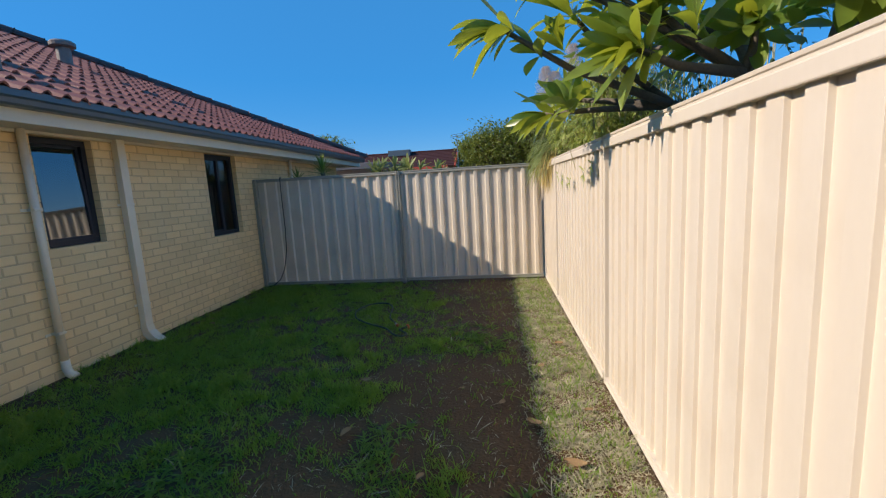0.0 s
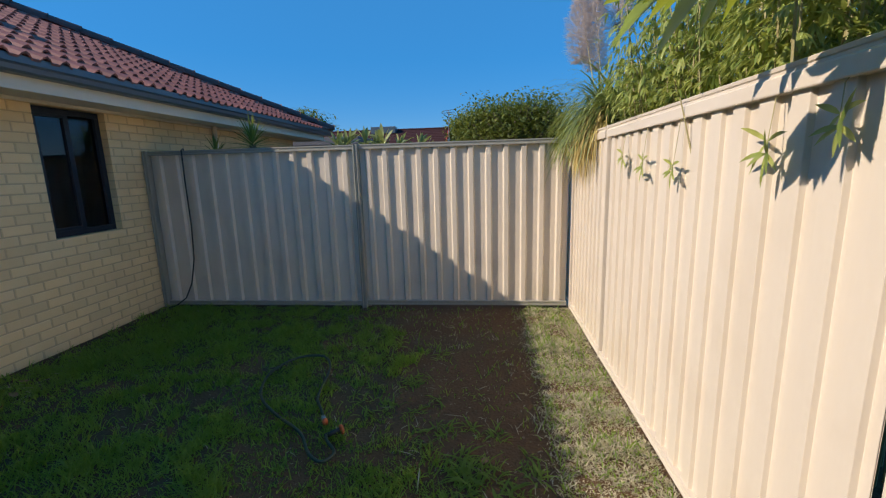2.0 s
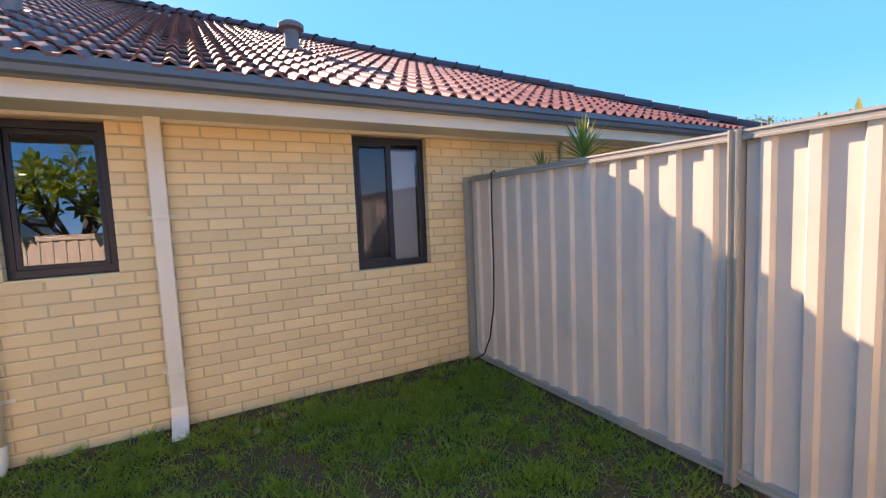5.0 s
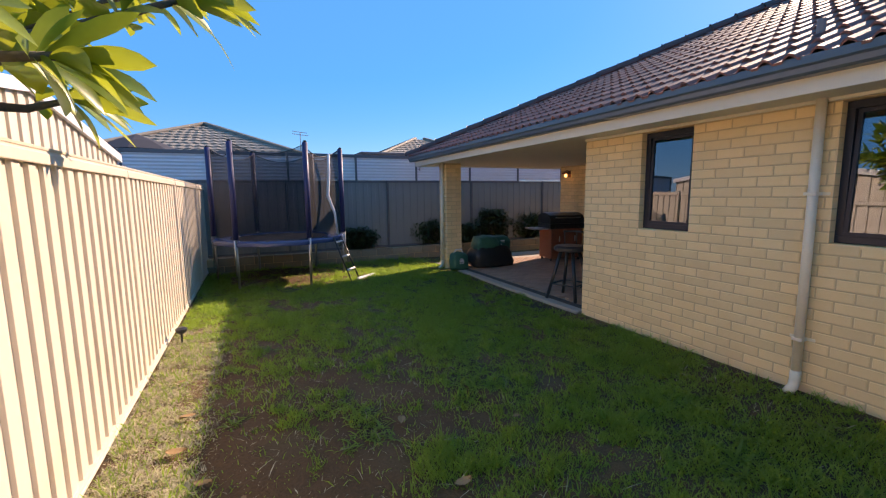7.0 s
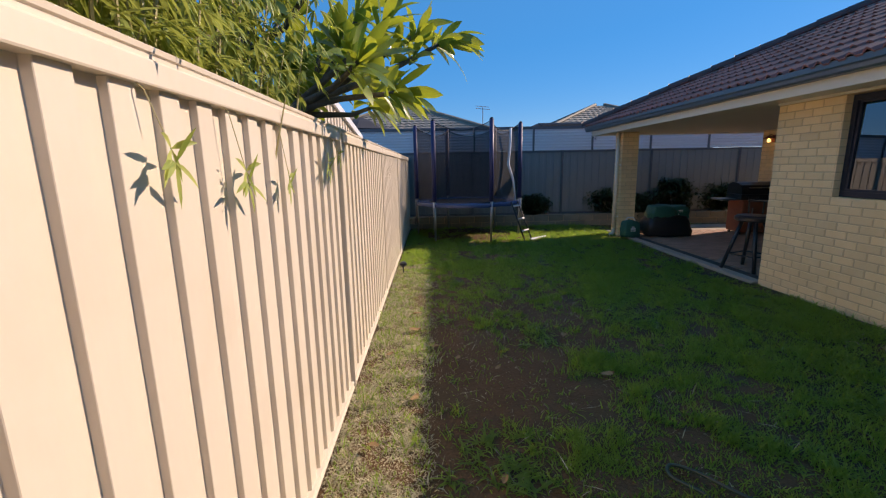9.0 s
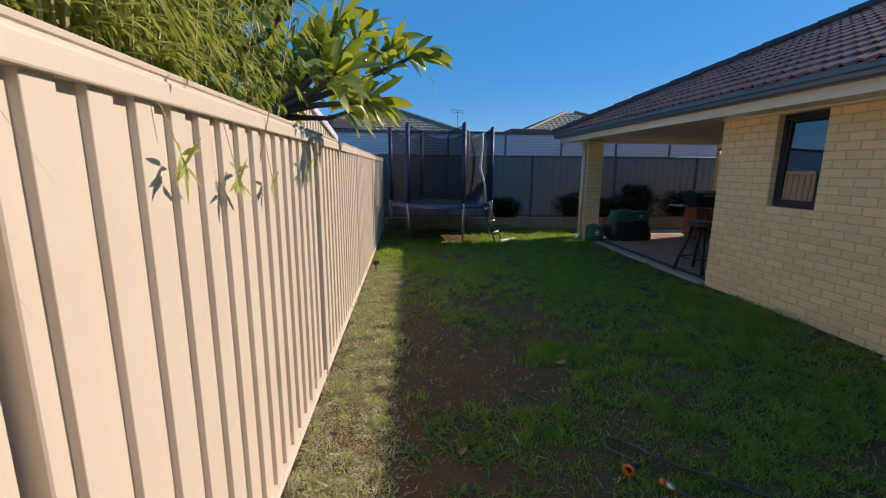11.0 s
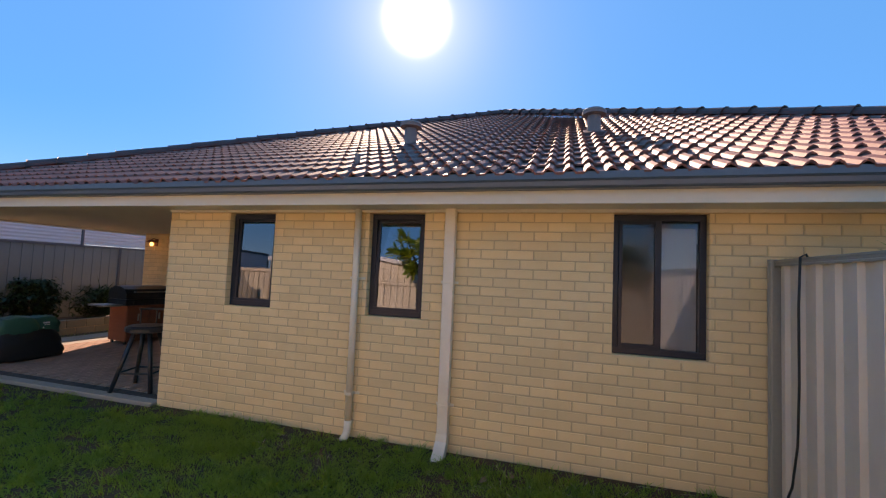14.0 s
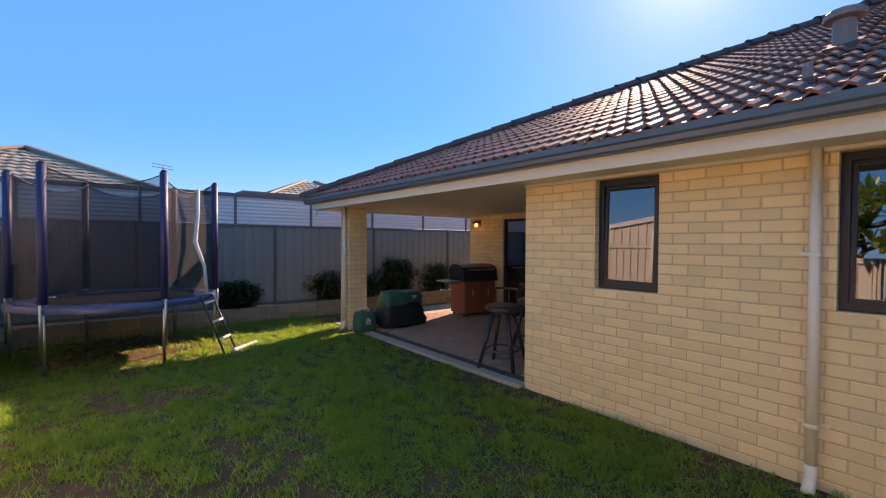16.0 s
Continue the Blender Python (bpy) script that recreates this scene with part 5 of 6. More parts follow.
# a big arching grass in the corner, its dead leaves hanging over the fence
g1 = strap_clump("pampas_grass", "arching pampas grass with dry ends hanging over the fence corner", "ornamental grass", (5.10, 5.50, 0), 1900, 1.05, 0.018, 5, 0.65, 2.1, 2.6, z0=1.72, toward=(-0.35, 0.1, 0.1), limit=(-0.60, -0.55, -0.22))
core = BM()
for k in range(14):
    rr = random.Random(k)
    tube(core, [(rr.uniform(-0.12, 0.12), rr.uniform(-0.2, 0.2), -0.03), (rr.uniform(-0.1, 0.1), rr.uniform(-0.2, 0.2), 1.6)], 0.02, 6)
part("stalks", core, M_CANE, g1)
rnd = random.Random(31)
straw = Heap()
for k in range(380):
    y = 5.0 + rnd.betavariate(2.4, 1.8) * 0.98
    x = 4.86 - rnd.betavariate(1.6, 3) * 0.16
    p = Vector((4.90, y, 1.86 + rnd.uniform(0, 0.18)))
    d = Vector((x - 4.90 - 0.03, rnd.uniform(-0.25, 0.25), rnd.uniform(-0.1, 0.12)))
    straw.add(leaf_points(p - Vector((5.10, 5.50, 0)), d, (0, 0, 1), rnd.uniform(0.25, 0.62), rnd.uniform(0.007, 0.013), rnd.uniform(3.5, 6), 0.3, 7, 0.5))
straw.put("dry_leaves", M_STRAW, g1, "straw-coloured dead leaves")
M_PLUME = leaf_mat("plume_floss", (0.62, 0.55, 0.50), (0.74, 0.68, 0.64), (0.7, 0.62, 0.58), 0.4, 0.9)
for bx, by, h in ((4.93, 6.30, 3.15), (5.06, 6.22, 3.05), (5.35, 6.3, 3.45)):
    rnd = random.Random(int(h * 100))
    st = BM()
    o = Vector((5.10, 5.50, 0))
    tube(st, [Vector((5.12, 5.75, 1.4)) - o, Vector((bx, by, h)) - o], [0.008, 0.004], 5)
    part("stalk", st, M_CANE, g1)
    hp = Heap()
    for k in range(2600):
        f = rnd.random()
        r = 0.15 * math.sin(math.pi * min(1, f * 0.9 + 0.1)) ** 0.7
        a = rnd.uniform(0, 6.283)
        p = Vector((bx + math.cos(a) * r * rnd.random(), by + math.sin(a) * r * rnd.random(), h - 0.55 + 0.7 * f)) - o
        hp.add(leaf_points(p, (math.cos(a), math.sin(a), 1.2), (0, 0, 1), rnd.uniform(0.04, 0.09), 0.010, 1.0, n=2))
    hp.put("plume", M_PLUME, g1, "pale fluffy flower plume")


# sprigs of bamboo poking through at the top of the side fence
def sprig(y, z, seed, size=1.0, kind=M_BAMBOO):
    rnd = random.Random(seed)
    t = thing("bamboo_sprig", "small green bamboo sprig hanging over the fence", "bamboo", (4.80, y, z), group="sprigs on the fence")
    st = BM()
    tip = Vector((-0.008, rnd.uniform(-0.05, 0.05), -0.20 * size))
    tube(st, [(0.045, 0.03, 1.765 - z), (0.020, 0.02, 1.738 - z), tip * 0.3, tip * 0.6], [0.0016, 0.0016, 0.0014, 0.001], 5)
    part("stem", st, M_CANE, t)
    hp = Heap()
    for k in range(9):
        f = k / 8
        p = tip * (0.35 if k % 2 else 0.6)
        d = Vector((rnd.uniform(-0.25, 0.0), math.cos(k * 2.4), math.sin(k * 2.4) - 0.25))
        hp.add(leaf_points(p, d, (-1, 0, 0.2), size * rnd.uniform(0.11, 0.18), 0.017, 0.5, n=4))
    hp.put("leaves", kind, t)


for y, z, s in ((4.30, 1.66, 0.6), (3.93, 1.62, 0.75), (3.52, 1.58, 0.6), (2.86, 1.66, 0.75), (2.6, 1.70, 0.6)):
    sprig(y, z, int(y * 100), s)


# ---- plants seen over the cross fence ----
def spiky(at, trunk, count, length, seed, label):
    rnd = random.Random(seed)
    t = thing("yucca", label, "yucca", at)
    st = BM()
    tube(st, [(0, 0, -0.03), (0.02, 0.01, trunk * 0.5), (0, 0, trunk)], [0.05, 0.045, 0.04], 8)
    part("trunk", st, M_BARK, t)
    hp = Heap()
    for k in range(count):
        f = k / count
        a = k * 2.4
        tilt = 0.1 + 1.75 * f
        d = Vector((math.cos(a) * math.sin(tilt), math.sin(a) * math.sin(tilt), math.cos(tilt)))
        hp.add(leaf_points((0, 0, trunk + 0.05 - 0.12 * f), d, (0, 0, 1), length * rnd.uniform(0.8, 1.1), 0.028, 0.25, 0.4, 4, 0.5))
    hp.put("leaves", M_YUCCA, t)


spiky((1.02, 6.60, 0), 1.92, 60, 0.34, 2, "spiky green yucca standing behind the cross fence")
spiky((0.56, 6.55, 0), 1.80, 34, 0.24, 3, "small dark spiky yucca behind the cross fence")


def shrub(name, label, category, at, size, count, leaf, width, seed, material, stem=True, droop=0.8, trunk_h=0.3, low=-0.35):
    """Stems that fork inside an uneven crown of many leaves in clumps, with gaps."""
    rnd = random.Random(seed)
    t = thing(name, label, category, at)
    st, hp = BM(), Heap()
    clumps = []
    for k in range(max(6, count // 45)):
        a, e = rnd.uniform(0, 6.283), rnd.uniform(low, 1.2)
        r = rnd.uniform(0.45, 1.0)
        c = Vector((math.cos(a) * math.cos(e) * size[0] * r, math.sin(a) * math.cos(e) * size[1] * r, trunk_h + size[2] * (0.45 + 0.5 * math.sin(e) * r)))
        clumps.append(c)
        tube(st, [(0, 0, -0.03), (c.x * 0.25, c.y * 0.25, trunk_h), c * 0.7 + Vector((0, 0, 0.2 * size[2] * rnd.random())), c], [0.05 * size[2], 0.035 * size[2], 0.02 * size[2], 0.008 * size[2]], 5)
    for k in range(count):
        c = rnd.choice(clumps)
        s = 0.30 * min(size)
        cut = lambda k: max(-1.5, min(1.5, rnd.gauss(0, 1))) * s * k * rnd.uniform(0.85, 1.05)
        p = c + Vector((cut(1.0), cut(1.0), cut(0.7)))
        p.z = max(p.z, 0.03)
        a = rnd.uniform(0, 6.283)
        hp.add(leaf_points(p, (math.cos(a), math.sin(a), rnd.uniform(-0.4, 0.7)), (0, 0, 1), leaf * rnd.uniform(0.6, 1.3), width * rnd.uniform(0.7, 1.2), droop, n=2))
    part("trunk", st, M_BARK, t)
    hp.put("crown", material, t)
    return t


def rosette_shrub(at, size, count, seed, label):
    rnd = random.Random(seed)
    t = thing("frangipani_shrub", label, "shrub", at)
    st, hp = BM(), Heap()
    for k in range(count):
        p = Vector((rnd.uniform(-1, 1) * size[0], rnd.uniform(-1, 1) * size[1], size[2] * rnd.uniform(0.82, 1.0)))
        tube(st, [(p.x * 0.3, p.y * 0.3, -0.03), (p.x * 0.6, p.y * 0.6, p.z * 0.6), p], [0.05, 0.035, 0.02], 6)
        rosette(hp, p, (rnd.uniform(-0.4, 0.4), rnd.uniform(-0.4, 0.4), 1), rnd, 13, 0.3, 0.07, 0.8)
    part("stems", st, M_BARK, t)
    hp.put("crown", M_SILVER, t)


rosette_shrub((1.75, 9.2, 0), (0.62, 0.3, 2.12), 16, 5, "pale green frangipani shrub beyond the cross fence")
rosette_shrub((2.72, 9.2, 0), (0.18, 0.2, 2.05), 5, 6, "small pale green frangipani shrub beyond the cross fence")
shrub("tree", "leafy green street tree with an uneven crown", "tree", (5.4, 21.0, 0), (2.6, 2.0, 3.4), 22000, 0.20, 0.10, 12, M_TREE, trunk_h=1.2)
shrub("tree", "leafy olive green tree far behind the fences", "tree", (3.4, 22.5, 0), (1.3, 1.3, 2.9), 7000, 0.22, 0.10, 14, M_TREE, trunk_h=1.5)
shrub("tree", "dark leafy tree behind the house roof", "tree", (-7.2, 26.0, 0), (2.6, 1.5, 2.5), 6000, 0.30, 0.09, 15, M_TREE, trunk_h=2.6)

# shrubs on the raised bed at the back
for x, w, h, s in ((1.55, 0.40, 0.50, 1), (-0.45, 0.45, 0.72, 2), (-2.3, 0.55, 0.95, 3), (-3.6, 0.5, 0.8, 4), (-1.3, 0.36, 0.5, 5)):
    shrub("garden_shrub", "dark leafy shrub on the raised garden bed", "shrub", (x, -6.35 + 0.18 * (s % 2), RET - 0.02), (w * 1.1, 0.32, h), 3600, 0.12, 0.055, 40 + s, M_DARKLEAF, trunk_h=0.06, low=-1.2)
strap_clump("flax", "strappy dark flax plant on the raised garden bed", "flax", (-3.75, -6.3, RET - 0.02), 60, 1.0, 0.04, 3, 0.5, 1.6, 0.9, M_DARKLEAF)

# ---- buildings beyond the fences ----
def hip_roof(name, parent, x0, x1, y0, y1, z, pitch, material, step=0.33):
    """A hipped roof of stepped tile courses on four slopes."""
    verts, faces = [], []
    w = min(x1 - x0, y1 - y0) / 2
    n = int(w / step)
    for i in range(n):
        a, b = i * step, (i + 1) * step
        za, zb = z + a * pitch + 0.03, z + b * pitch
        ra = [(x0 + a, y0 + a), (x1 - a, y0 + a), (x1 - a, y1 - a), (x0 + a, y1 - a)]
        rb = [(x0 + b, y0 + b), (x1 - b, y0 + b), (x1 - b, y1 - b), (x0 + b, y1 - b)]
        for k in range(4):
            p, q = ra[k], ra[(k + 1) % 4]
            r, s = rb[(k + 1) % 4], rb[k]
            length = math.dist(p, q)
            m = max(2, int(length / 0.3) * 2)
            base = len(verts)
            for j in range(m + 1):
                f = j / m
                up = 0.03 if j % 2 else 0.0
                verts.append((p[0] + (q[0] - p[0]) * f, p[1] + (q[1] - p[1]) * f, za - 0.04))
                verts.append((p[0] + (q[0] - p[0]) * f, p[1] + (q[1] - p[1]) * f, za + up))
                verts.append((s[0] + (r[0] - s[0]) * f, s[1] + (r[1] - s[1]) * f, zb + up * 0.8))
            for j in range(m):
                c = base + 3 * j
                faces += [(c, c + 3, c + 4, c + 1), (c + 1, c + 4, c + 5, c + 2)]
    roof = sheet(name, verts, faces, material, parent)
    roof["kind"] = "stuff"
    return roof


def neighbour(label, x0, x1, y0, y1, z, pitch, tile, wall, eave=0.5):
    h = thing("neighbour_house", label, "house", ((x0 + x1) / 2, (y0 + y1) / 2, 0))
    o = h.location
    part("wall", box(BM(), x0 + eave - o.x, x1 - eave - o.x, y0 + eave - o.y, y1 - eave - o.y, -0.1, z), wall, h)
    hip_roof("roof", h, x0 - o.x, x1 - o.x, y0 - o.y, y1 - o.y, z, pitch, tile)
    w = min(x1 - x0, y1 - y0) / 2
    for sx, sy in ((0, 0), (1, 0), (1, 1), (0, 1)):
        c = Vector((x1 if sx else x0, y1 if sy else y0, z)) - o
        e = c + Vector((-w if sx else w, -w if sy else w, w * pitch + 0.05))
        part("hip_cap", tube(BM(), [c + Vector((0, 0, 0.05)), e], 0.09, 6), tile, h)
    bm = BM()
    for a, b, c, d in ((x0, x1, y0 - 0.06, y0), (x0, x1, y1, y1 + 0.06), (x0 - 0.06, x0, y0, y1), (x1, x1 + 0.06, y0, y1)):
        box(bm, a - o.x, b - o.x, c - o.y, d - o.y, z - 0.12, z + 0.05)
    part("gutter", bm, M_RAIL3, h)
    return h


M_RENDER = mat("neighbour_render", (0.42, 0.40, 0.38), (0.36, 0.34, 0.32), rough=0.9, scale=2, fine=60, bump=0.1)
neighbour("neighbour house with a grey-brown tiled hip roof behind the back fence", 1.3, 9.7, -21.0, -12.3, 2.85, 0.42, M_NBTILE, M_RENDER)
neighbour("neighbour house with a grey tiled hip roof beyond the patio", -9.8, -0.6, -23.5, -14.8, 2.95, 0.42, M_NBTILE, M_RENDER)
flat = thing("patio_cover", "flat dark-edged roof of a neighbour's patio cover", "patio cover", (-0.6, -8.6, 0))
part("roof_sheet", box(BM(), -1.6, 1.7, -1.2, 1.2, 2.72, 2.78, 0.01), M_RAIL3, flat)
for x in (-1.5, 1.6):
    for y in (-1.1, 1.1):
        part("post", box(BM(), x - 0.04, x + 0.04, y - 0.04, y + 0.04, -0.03, 2.72), M_RAIL3, flat)

# neighbour's shed behind the side fence
def shed():
    s = thing("garden_shed", "cream ribbed steel shed with a white roof edge", "shed", (0, 0, 0))
    X0, X1, YA, YM, YB, EAVE, RIDGE = 5.58, 8.0, -3.1, -0.57, 0.95, 2.17, 2.56
    top_at = lambda y: RIDGE - (RIDGE - EAVE) * abs(y - YM) / (YM - YA)
    wall = rib_sheet(YB - YA, -0.03, 2.0, M_FENCE, s, name="wall", depth=0.02, pitch=0.19)
    wall.matrix_basis = pose(X0, YB, 0, 0, 0, 180)
    for v in wall.data.vertices:
        if v.co.z > 1:
            v.co.z = top_at(YB - v.co.y) - 0.03
    part("wall", box(BM(), X0 + 0.04, X1, YA, YA + 0.03, -0.03, EAVE - 0.03), M_FENCE, s)
    part("wall", box(BM(), X0 + 0.04, X1, YB - 0.03, YB, -0.03, top_at(YB) - 0.03), M_FENCE, s)
    for a, b in ((YA - 0.06, YM), (YB + 0.06, YM)):
        outline = [(a, top_at(a) - 0.02), (b, RIDGE - 0.02), (b, RIDGE + 0.02), (a, top_at(a) + 0.02)]
        part("roof", prism(BM(), outline, "x", X0, X1), M_SLAT, s, "white steel roof sheet")
        trim = [(a, top_at(a) - 0.075), (b, RIDGE - 0.075), (b, RIDGE + 0.028), (a, top_at(a) + 0.028)]
        part("barge_board", prism(BM(), trim, "x", X0 - 0.045, X0 - 0.008), M_SLAT, s, "white barge capping")
    return s


shed()
sail = thing("shade_umbrella", "dark folded-edge umbrella canopy above the back corner", "umbrella", (6.5, -9.2, 0))
bm = BM()
lathe(bm, [(1.0, 2.72), (1.02, 2.80), (0.5, 3.05), (0.04, 3.22)], 8)
part("canopy", bm, M_NAVY, sail)
bm = BM()
tube(bm, [(0, 0, -0.03), (0, 0, 2.95)], 0.025, 8)
part("pole", bm, M_METAL, sail)

# red roofed house beyond the cross fence
rh = thing("far_house", "far house with a dark red gabled roof and red gable end", "house", (0, 20, 0))
for i in range(10):
    y0, z0 = i * 0.25, 2.55 + i * 0.093
    part("tile_course", prism(BM(), [(y0, z0), (y0 + 0.25, z0 + 0.078), (y0 + 0.25, z0 + 0.093), (y0, z0 + 0.022)], "x", -6.5, 2.2), M_RED, rh)
sheet("underlay", [(-6.5, 0.0, 2.545), (2.2, 0.0, 2.545), (2.2, 2.5, 3.475), (-6.5, 2.5, 3.475)], [(0, 1, 2, 3)], M_RED, rh)
part("ridge", tube(BM(), [(-6.5, 2.5, 3.49), (2.2, 2.5, 3.49)], 0.06, 6), M_RED, rh)
part("barge_board", tube(BM(), [(2.23, 0.0, 2.52), (2.23, 2.5, 3.48)], 0.05, 6), M_REDPAINT, rh, "red painted barge board")
part("wall", box(BM(), -6.3, 2.1, 0.4, 4.5, -0.1, 2.6), M_RENDER, rh)
part("awning", box(BM(), -6.0, 1.9, -0.35, 0.0, 2.42, 2.56), M_REDPAINT, rh, "red painted fascia")
part("roof_light", box(BM(), -1.5, -0.3, 1.9, 2.4, 3.3, 3.62, 0.02), M_GUTTER, rh, "pale solar heater box")
an = thing("antenna", "thin television antenna on a mast", "antenna", (2.35, 20.6, 0))
part("mast", tube(BM(), [(0, 0, -0.03), (0, 0, 4.05)], 0.018, 6), M_METAL, an)
for k, z in enumerate((3.95, 4.05)):
    part("boom", tube(BM(), [(-0.3 + 0.05 * k, 0, z), (0.3, 0.05, z + 0.05)], 0.012, 5), M_METAL, an)
an2 = copy_thing(an, pose(2.0, -13.5, 0))
gar = thing("carport", "dark open carport beyond the end of the house", "carport", (0.2, 13.6, 0))
part("roof", box(BM(), -3.5, 0.6, -1.6, 1.6, 2.22, 2.42, 0.02), M_RAIL3, gar)
for x in (-3.3, 0.45):
    for y in (-1.5, 1.5):
        part("post", box(BM(), x - 0.05, x + 0.05, y - 0.05, y + 0.05, -0.03, 2.22), M_RAIL3, gar)

# ---- bricks of the side wall ----
lay_bricks(wall_east, BRICK_ROWS_EAST, Matrix.Identity(4), lambda s, c: 2.0 < s < 4.2 and c > 0)

# ---- roof tiles ----
TW, TE = 0.30, 0.33
COS = 1 / math.sqrt(1 + PITCH * PITCH)


def tile_mesh():
    """A double-roll tile: corners in (down-slope, across, height), lower edge first."""
    prof = ((0.0, 0.0), (0.045, 0.0), (0.062, 0.026), (0.088, 0.042), (0.118, 0.026), (0.135, 0.0), (0.195, 0.0), (0.212, 0.026), (0.238, 0.042), (0.268, 0.026), (0.285, 0.0), (TW, 0.0))
    verts, faces = [], []
    for v, lift, drop in ((0.0, 0.030, 0.018), (0.0, 0.030, 0.0), (0.40, -0.002, 0.0)):
        for u, h in prof:
            verts.append((v, u, lift + h - drop))
    n = len(prof)
    for r in range(2):
        for k in range(n - 1):
            a = r * n + k
            faces.append((a, a + 1, a + n + 1, a + n))
    return verts, faces


TV, TF = tile_mesh()
SLOPE = Matrix(((-COS, 0, PITCH * COS, EX), (0, 1, 0, 0), (PITCH * COS, 0, COS, RISE), (0, 0, 0, 1)))
tile_me = bpy.data.meshes.new("tile")
tile_me.from_pydata(TV, [], TF)
tile_me.materials.append(M_TILE)
tv, tf = [], []
rnd = random.Random(77)
row = 0
while row * TE * COS < half:
    d0 = row * TE * COS
    y = Y1 - (row % 2) * 0.15 + 0.02
    while y < Y2:
        if y + TW > Y1 + d0 - 0.15 and y < Y2 - d0 + 0.15:
            jitter = Matrix.Rotation(rnd.uniform(-0.006, 0.006), 4, "X") @ Matrix.Translation((rnd.uniform(-0.006, 0.006), 0, rnd.uniform(0, 0.004)))
            m = SLOPE @ Matrix.Translation((row * TE, y, 0)) @ jitter
            if 1 <= row <= 11 and 0.4 < y < 8.0 and Y1 + d0 + 0.5 < y < Y2 - d0 - 0.8:
                ob = new("tile", tile_me)
                ob.parent = roof
                ob.matrix_basis = m
            else:
                base = len(tv)
                for p in TV:
                    q = m @ Vector(p)
                    d = EX - q.x
                    q.y = min(max(q.y, Y1 + d), max(Y2 - d, Y1 + d))
                    tv.append(q)
                tf += [tuple(base + i for i in f) for f in TF]
        y += TW
    row += 1
rest = sheet("tiling", tv, tf, M_TILE_FAR, roof)
rest["kind"] = "stuff"

# hip and ridge caps
cap_me = bpy.data.meshes.new("cap_tile")
cv, cf = [], []
for v, r in ((0.0, 0.135), (0.0, 0.120), (0.43, 0.105)):
    for k in range(9):
        a = math.pi * (k / 8)
        cv.append((v, math.cos(a) * r * 1.15, math.sin(a) * r - 0.02))
for r in range(2):
    for k in range(8):
        a = r * 9 + k
        cf.append((a, a + 1, a + 10, a + 9))
cap_me.from_pydata(cv, [], cf)
cap_me.materials.append(M_CAP)
apex = Vector((RIDGE_X, RIDGE_Y, RIDGE_Z))


def caps(p, q):
    way = q - p
    n = int(way.length / 0.38)
    x = way.normalized()
    yv = Vector((0, 0, 1)).cross(x).normalized()
    zv = x.cross(yv)
    for k in range(n + 1):
        o = p + x * (0.38 * k) + zv * (0.055 + 0.004 * ((k * 7) % 3))
        ob = new("cap_tile", cap_me)
        ob.parent = roof
        ob.matrix_basis = Matrix(((x.x, yv.x, zv.x, o.x), (x.y, yv.y, zv.y, o.y), (x.z, yv.z, zv.z, o.z), (0, 0, 0, 1)))


caps(Vector((EX, Y1, RISE)), apex)
caps(Vector((EX, Y2, RISE)), apex)
caps(apex, Vector((BACK_X + half, RIDGE_Y, RIDGE_Z)))


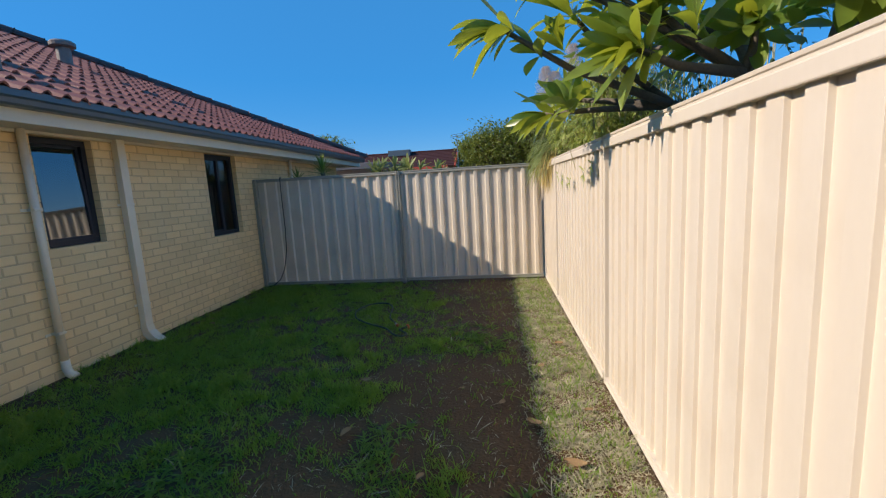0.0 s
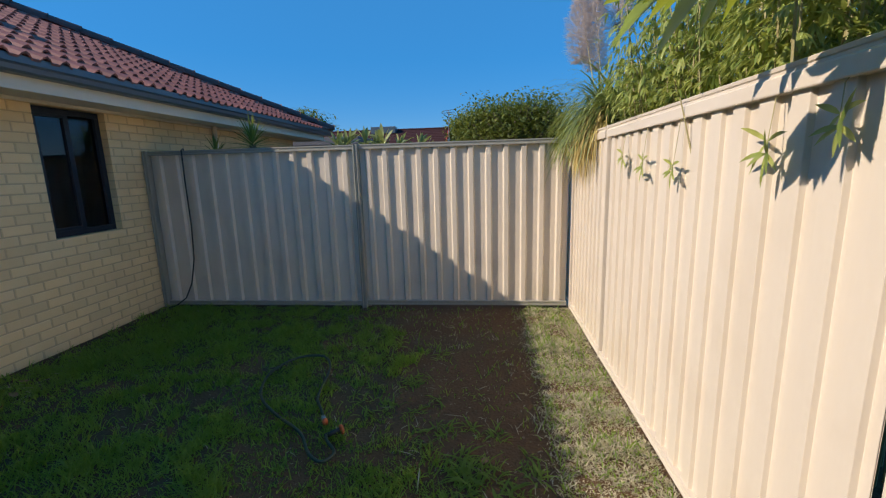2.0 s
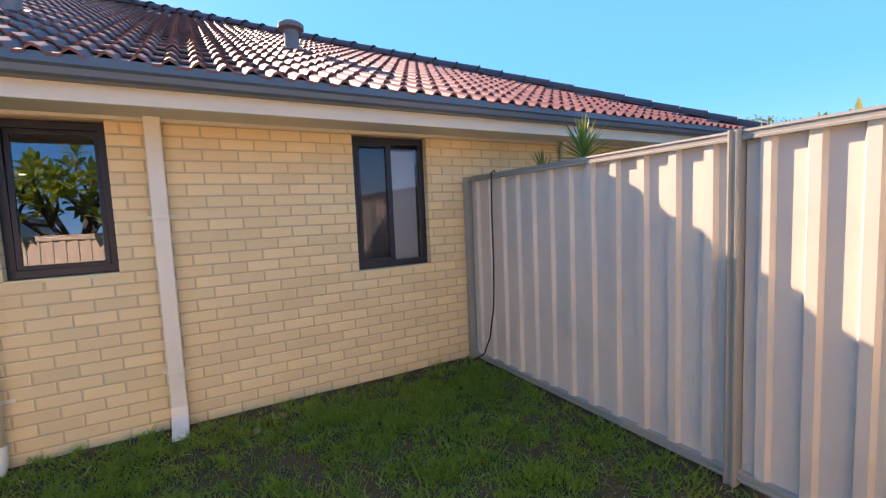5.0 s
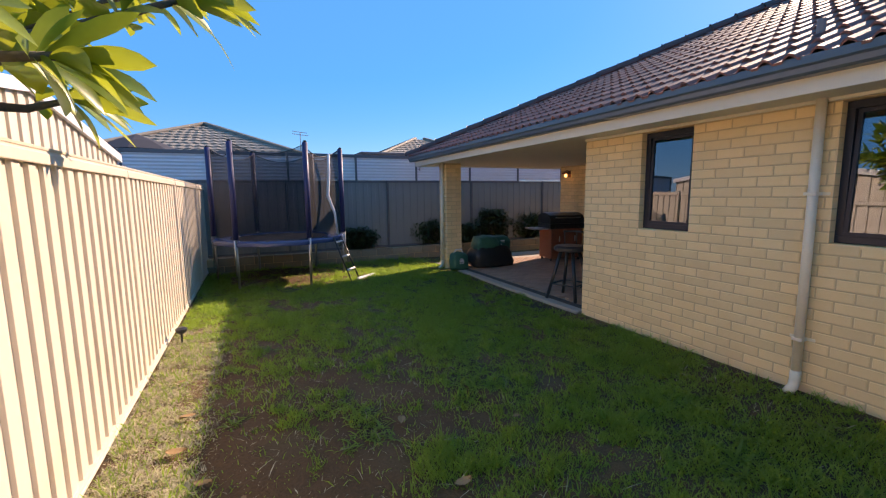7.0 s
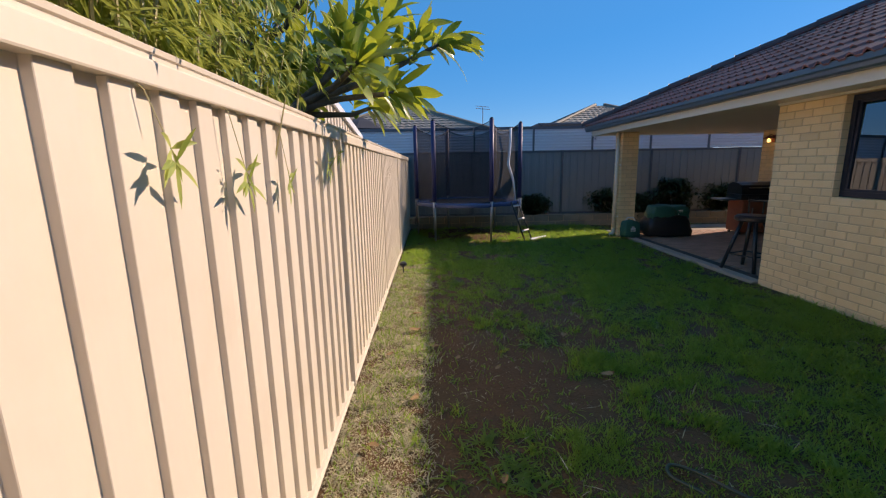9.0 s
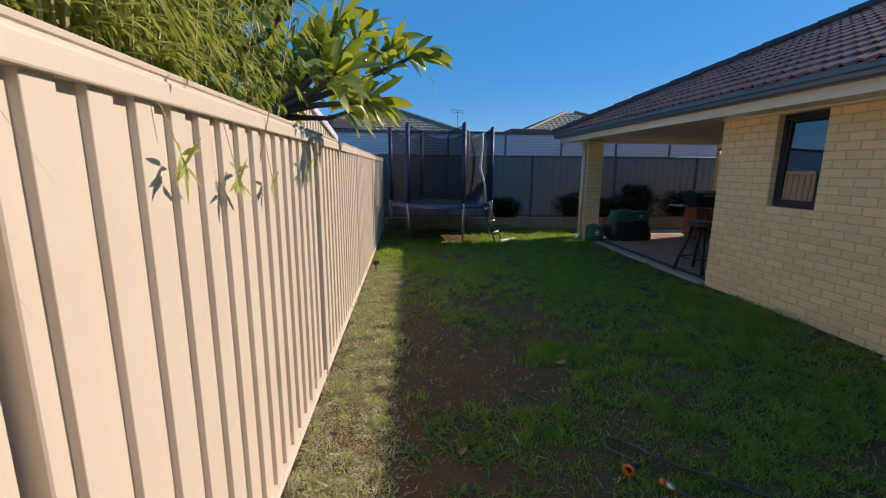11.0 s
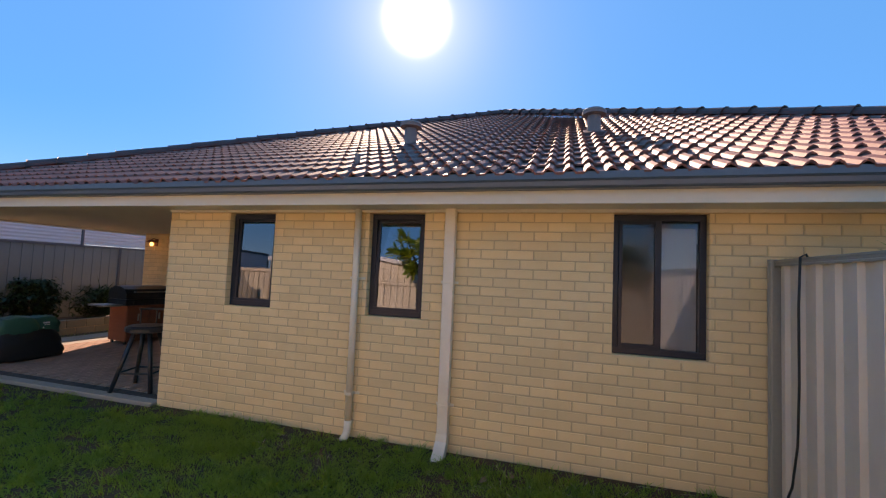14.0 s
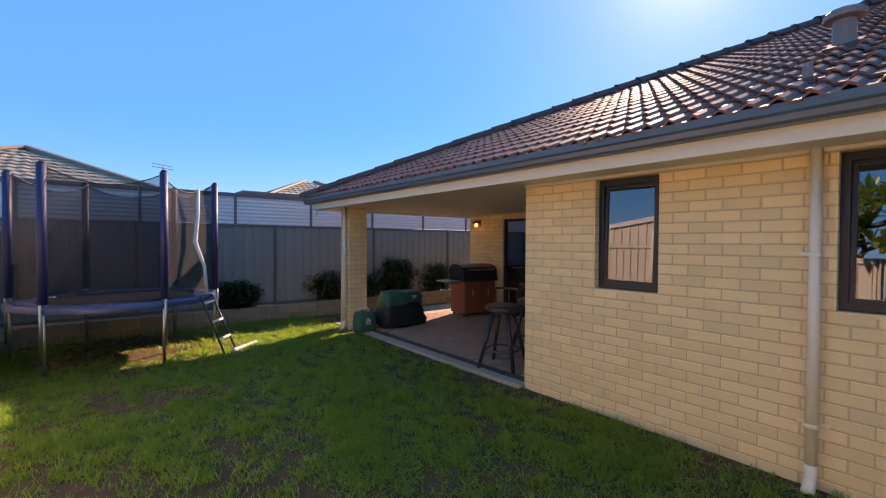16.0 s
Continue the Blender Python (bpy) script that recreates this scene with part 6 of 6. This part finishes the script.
# ---- lawn ----
def lawn():
    rng = np.random.default_rng(3)

    def cover(x, y):
        n1 = noise.noise(Vector((x * 0.8, y * 0.8, 4.2)))
        n2 = noise.noise(Vector((x * 2.6, y * 2.6, 9.1)))
        n3 = noise.noise(Vector((x * 9.0, y * 9.0, 3.3)))
        g = 0.50 + 0.6 * n1 + 0.55 * n2 + 0.75 * n3
        if y > -0.6 and x > 2.3:
            bare = min(1, (x - 2.3) / 1.1) * min(1, (y + 0.6) / 1.4)
            g -= 0.85 * bare
        for px, py, r in ((3.45, 3.05, 0.55), (3.1, 4.5, 0.35), (3.6, 1.2, 0.3), (2.9, 2.1, 0.3)):
            g += 0.85 * math.exp(-((x - px) ** 2 + (y - py) ** 2) / (r * r))
        if x < 0.3:
            g -= 0.5 * (1 - x / 0.3)
        if (x - 3.4) ** 2 + (y + 4.7) ** 2 < 1.0 and y < -3.9:
            g -= 0.8
        return g

    def blades(count, dry, strip_only=False):
        xs, ys = [], []
        tries = rng.random((count * 3, 3))
        for a, b, c in tries:
            x, y = a * 4.78 + 0.02, b * 12.0 - 6.0
            if strip_only:
                x, y = 4.20 + a * 0.62, b * 7.6 - 1.6
            if y < -4.8:
                x = a * 10 - 5.2
            if (x < 0.105 and -4.78 < y < 0.0) or (y < -4.7 and x < -0.55 and y > -5.3) or y < -5.83:
                continue
            g = cover(x, y)
            if dry:
                strip = 0.95 * min(1, max(0, (x - 4.25) / 0.15)) if y > -1.5 else 0.25 if x > 4.2 else 0.05
                want = strip + (0.07 if g < 0.35 and x > 1.8 else 0.03)
            else:
                want = min(1, max(0.02, g))
                if x > 4.28 and y > -1.0:
                    want = max(want, 0.3) * 0.48
            if c < want:
                xs.append(x)
                ys.append(y)
            if len(xs) >= count:
                break
        return np.array(xs), np.array(ys)

    def mesh(name, label, count, dry, material, h0, h1, w, strip_only=False):
        xs, ys = blades(count, dry, strip_only)
        n = len(xs)
        a = rng.random(n) * 6.283
        h = h0 + (h1 - h0) * rng.random(n) ** 2
        patch = np.array([0.75 + 0.5 * noise.noise(Vector((x * 1.7, y * 1.7, 2.0))) for x, y in zip(xs, ys)])
        h *= np.clip(patch, 0.4, 1.4)
        tuft = np.array([0.85 + 1.3 * noise.noise(Vector((x * 6.0, y * 6.0, 7.0))) for x, y in zip(xs, ys)])
        h *= np.clip(tuft, 0.45, 1.7)
        lean = (0.35 + 0.9 * rng.random(n)) * (2.2 if dry else 1.0)
        z = np.array([ground_height(x, y) for x, y in zip(xs, ys)]) - 0.004
        b = rng.random(n) * 6.283
        cx, sx = np.cos(a) * w, np.sin(a) * w
        tx, ty = np.cos(b) * lean * h, np.sin(b) * lean * h
        v = np.empty((n, 5, 3), dtype=np.float32)
        v[:, 0] = np.stack([xs - cx, ys - sx, z], 1)
        v[:, 1] = np.stack([xs + cx, ys + sx, z], 1)
        v[:, 2] = np.stack([xs + cx * 0.8 + tx * 0.4, ys + sx * 0.8 + ty * 0.4, z + h * 0.6], 1)
        v[:, 3] = np.stack([xs - cx * 0.8 + tx * 0.4, ys - sx * 0.8 + ty * 0.4, z + h * 0.6], 1)
        v[:, 4] = np.stack([xs + tx, ys + ty, z + h * (0.75 if dry else 0.95)], 1)
        idx = np.arange(n)[:, None] * 5
        quads = (idx + np.array([0, 1, 2, 3])).reshape(-1)
        tris = (idx + np.array([3, 2, 4])).reshape(-1)
        loops = np.concatenate([quads, tris]).astype(np.int32)
        starts = np.concatenate([np.arange(n) * 4, n * 4 + np.arange(n) * 3]).astype(np.int32)
        me = bpy.data.meshes.new(name)
        me.vertices.add(n * 5)
        me.vertices.foreach_set("co", v.reshape(-1))
        me.loops.add(len(loops))
        me.loops.foreach_set("vertex_index", loops)
        me.polygons.add(2 * n)
        me.polygons.foreach_set("loop_start", starts)
        me.polygons.foreach_set("loop_total", np.concatenate([np.full(n, 4), np.full(n, 3)]).astype(np.int32))
        me.update(calc_edges=True)
        me.validate()
        me.materials.append(material)
        tagged(new(name, me), label, "grass", kind="stuff")

    mesh("lawn_grass", "patchy green lawn grass, thick near the house", 250000, False, M_GRASS, 0.025, 0.105, 0.0040)
    mesh("dry_grass", "dry straw-coloured grass along the fence and on bare soil", 60000, True, M_DRY, 0.015, 0.055, 0.0026)
    mesh("straw_strip", "pale dry grass in the sunny strip along the side fence", 60000, True, M_DRY, 0.012, 0.05, 0.0034, True)


lawn()


# broad-leaved weeds and longer tufts in the lawn
def weeds():
    rnd = random.Random(62)
    hp = Heap()
    for k in range(5200):
        x, y = rnd.uniform(0.15, 4.7), rnd.uniform(-5.5, 5.8)
        thick = noise.noise(Vector((x * 1.3, y * 1.3, 7.7))) + 0.6 * noise.noise(Vector((x * 3.7, y * 3.7, 2.1)))
        if (x < 0.5 and y < 0) or (x > 4.2 and y > -1.5) or thick < -0.02 + (0.30 if x > 2.5 and y > -0.3 else 0) - 0.45 * math.exp(-((x - 3.4) ** 2 + (y - 3.0) ** 2) / 0.2):
            continue
        size = rnd.uniform(0.05, 0.10) * (1 + 0.7 * max(0, thick))
        for j in range(rnd.randint(7, 13)):
            a = rnd.uniform(0, 6.283)
            d = Vector((math.cos(a), math.sin(a), rnd.uniform(0.5, 1.6)))
            hp.add(leaf_points((x + rnd.gauss(0, 0.02), y + rnd.gauss(0, 0.02), ground_height(x, y) - 0.004), d, (0, 0, 1), size * rnd.uniform(0.6, 1.2), size * rnd.uniform(0.07, 0.16), rnd.uniform(0.6, 1.6), 0.3, 3, 0.6))
    ob = hp.put("lawn_weeds", M_GRASS)
    tagged(ob, "tufts of longer grass and broad-leaved weeds", "weeds", kind="stuff")
    dry = Heap()
    for k in range(260):
        x, y = rnd.uniform(2.2, 4.7), rnd.uniform(-0.5, 5.8)
        if k % 3 == 0:
            x, y = rnd.uniform(0.1, 0.7), rnd.uniform(1.5, 5.8)
        a = rnd.uniform(0, 6.283)
        dry.add(leaf_points((x, y, 0.012), (math.cos(a), math.sin(a), 0.12), (0, 0, 1), rnd.uniform(0.05, 0.18), rnd.uniform(0.003, 0.008), 0.25, 0.2, 3, 0.5))
    ob = dry.put("dry_stems", M_DRY)
    tagged(ob, "scattered dry stems and bits of straw on the soil", "straw", kind="stuff")


weeds()
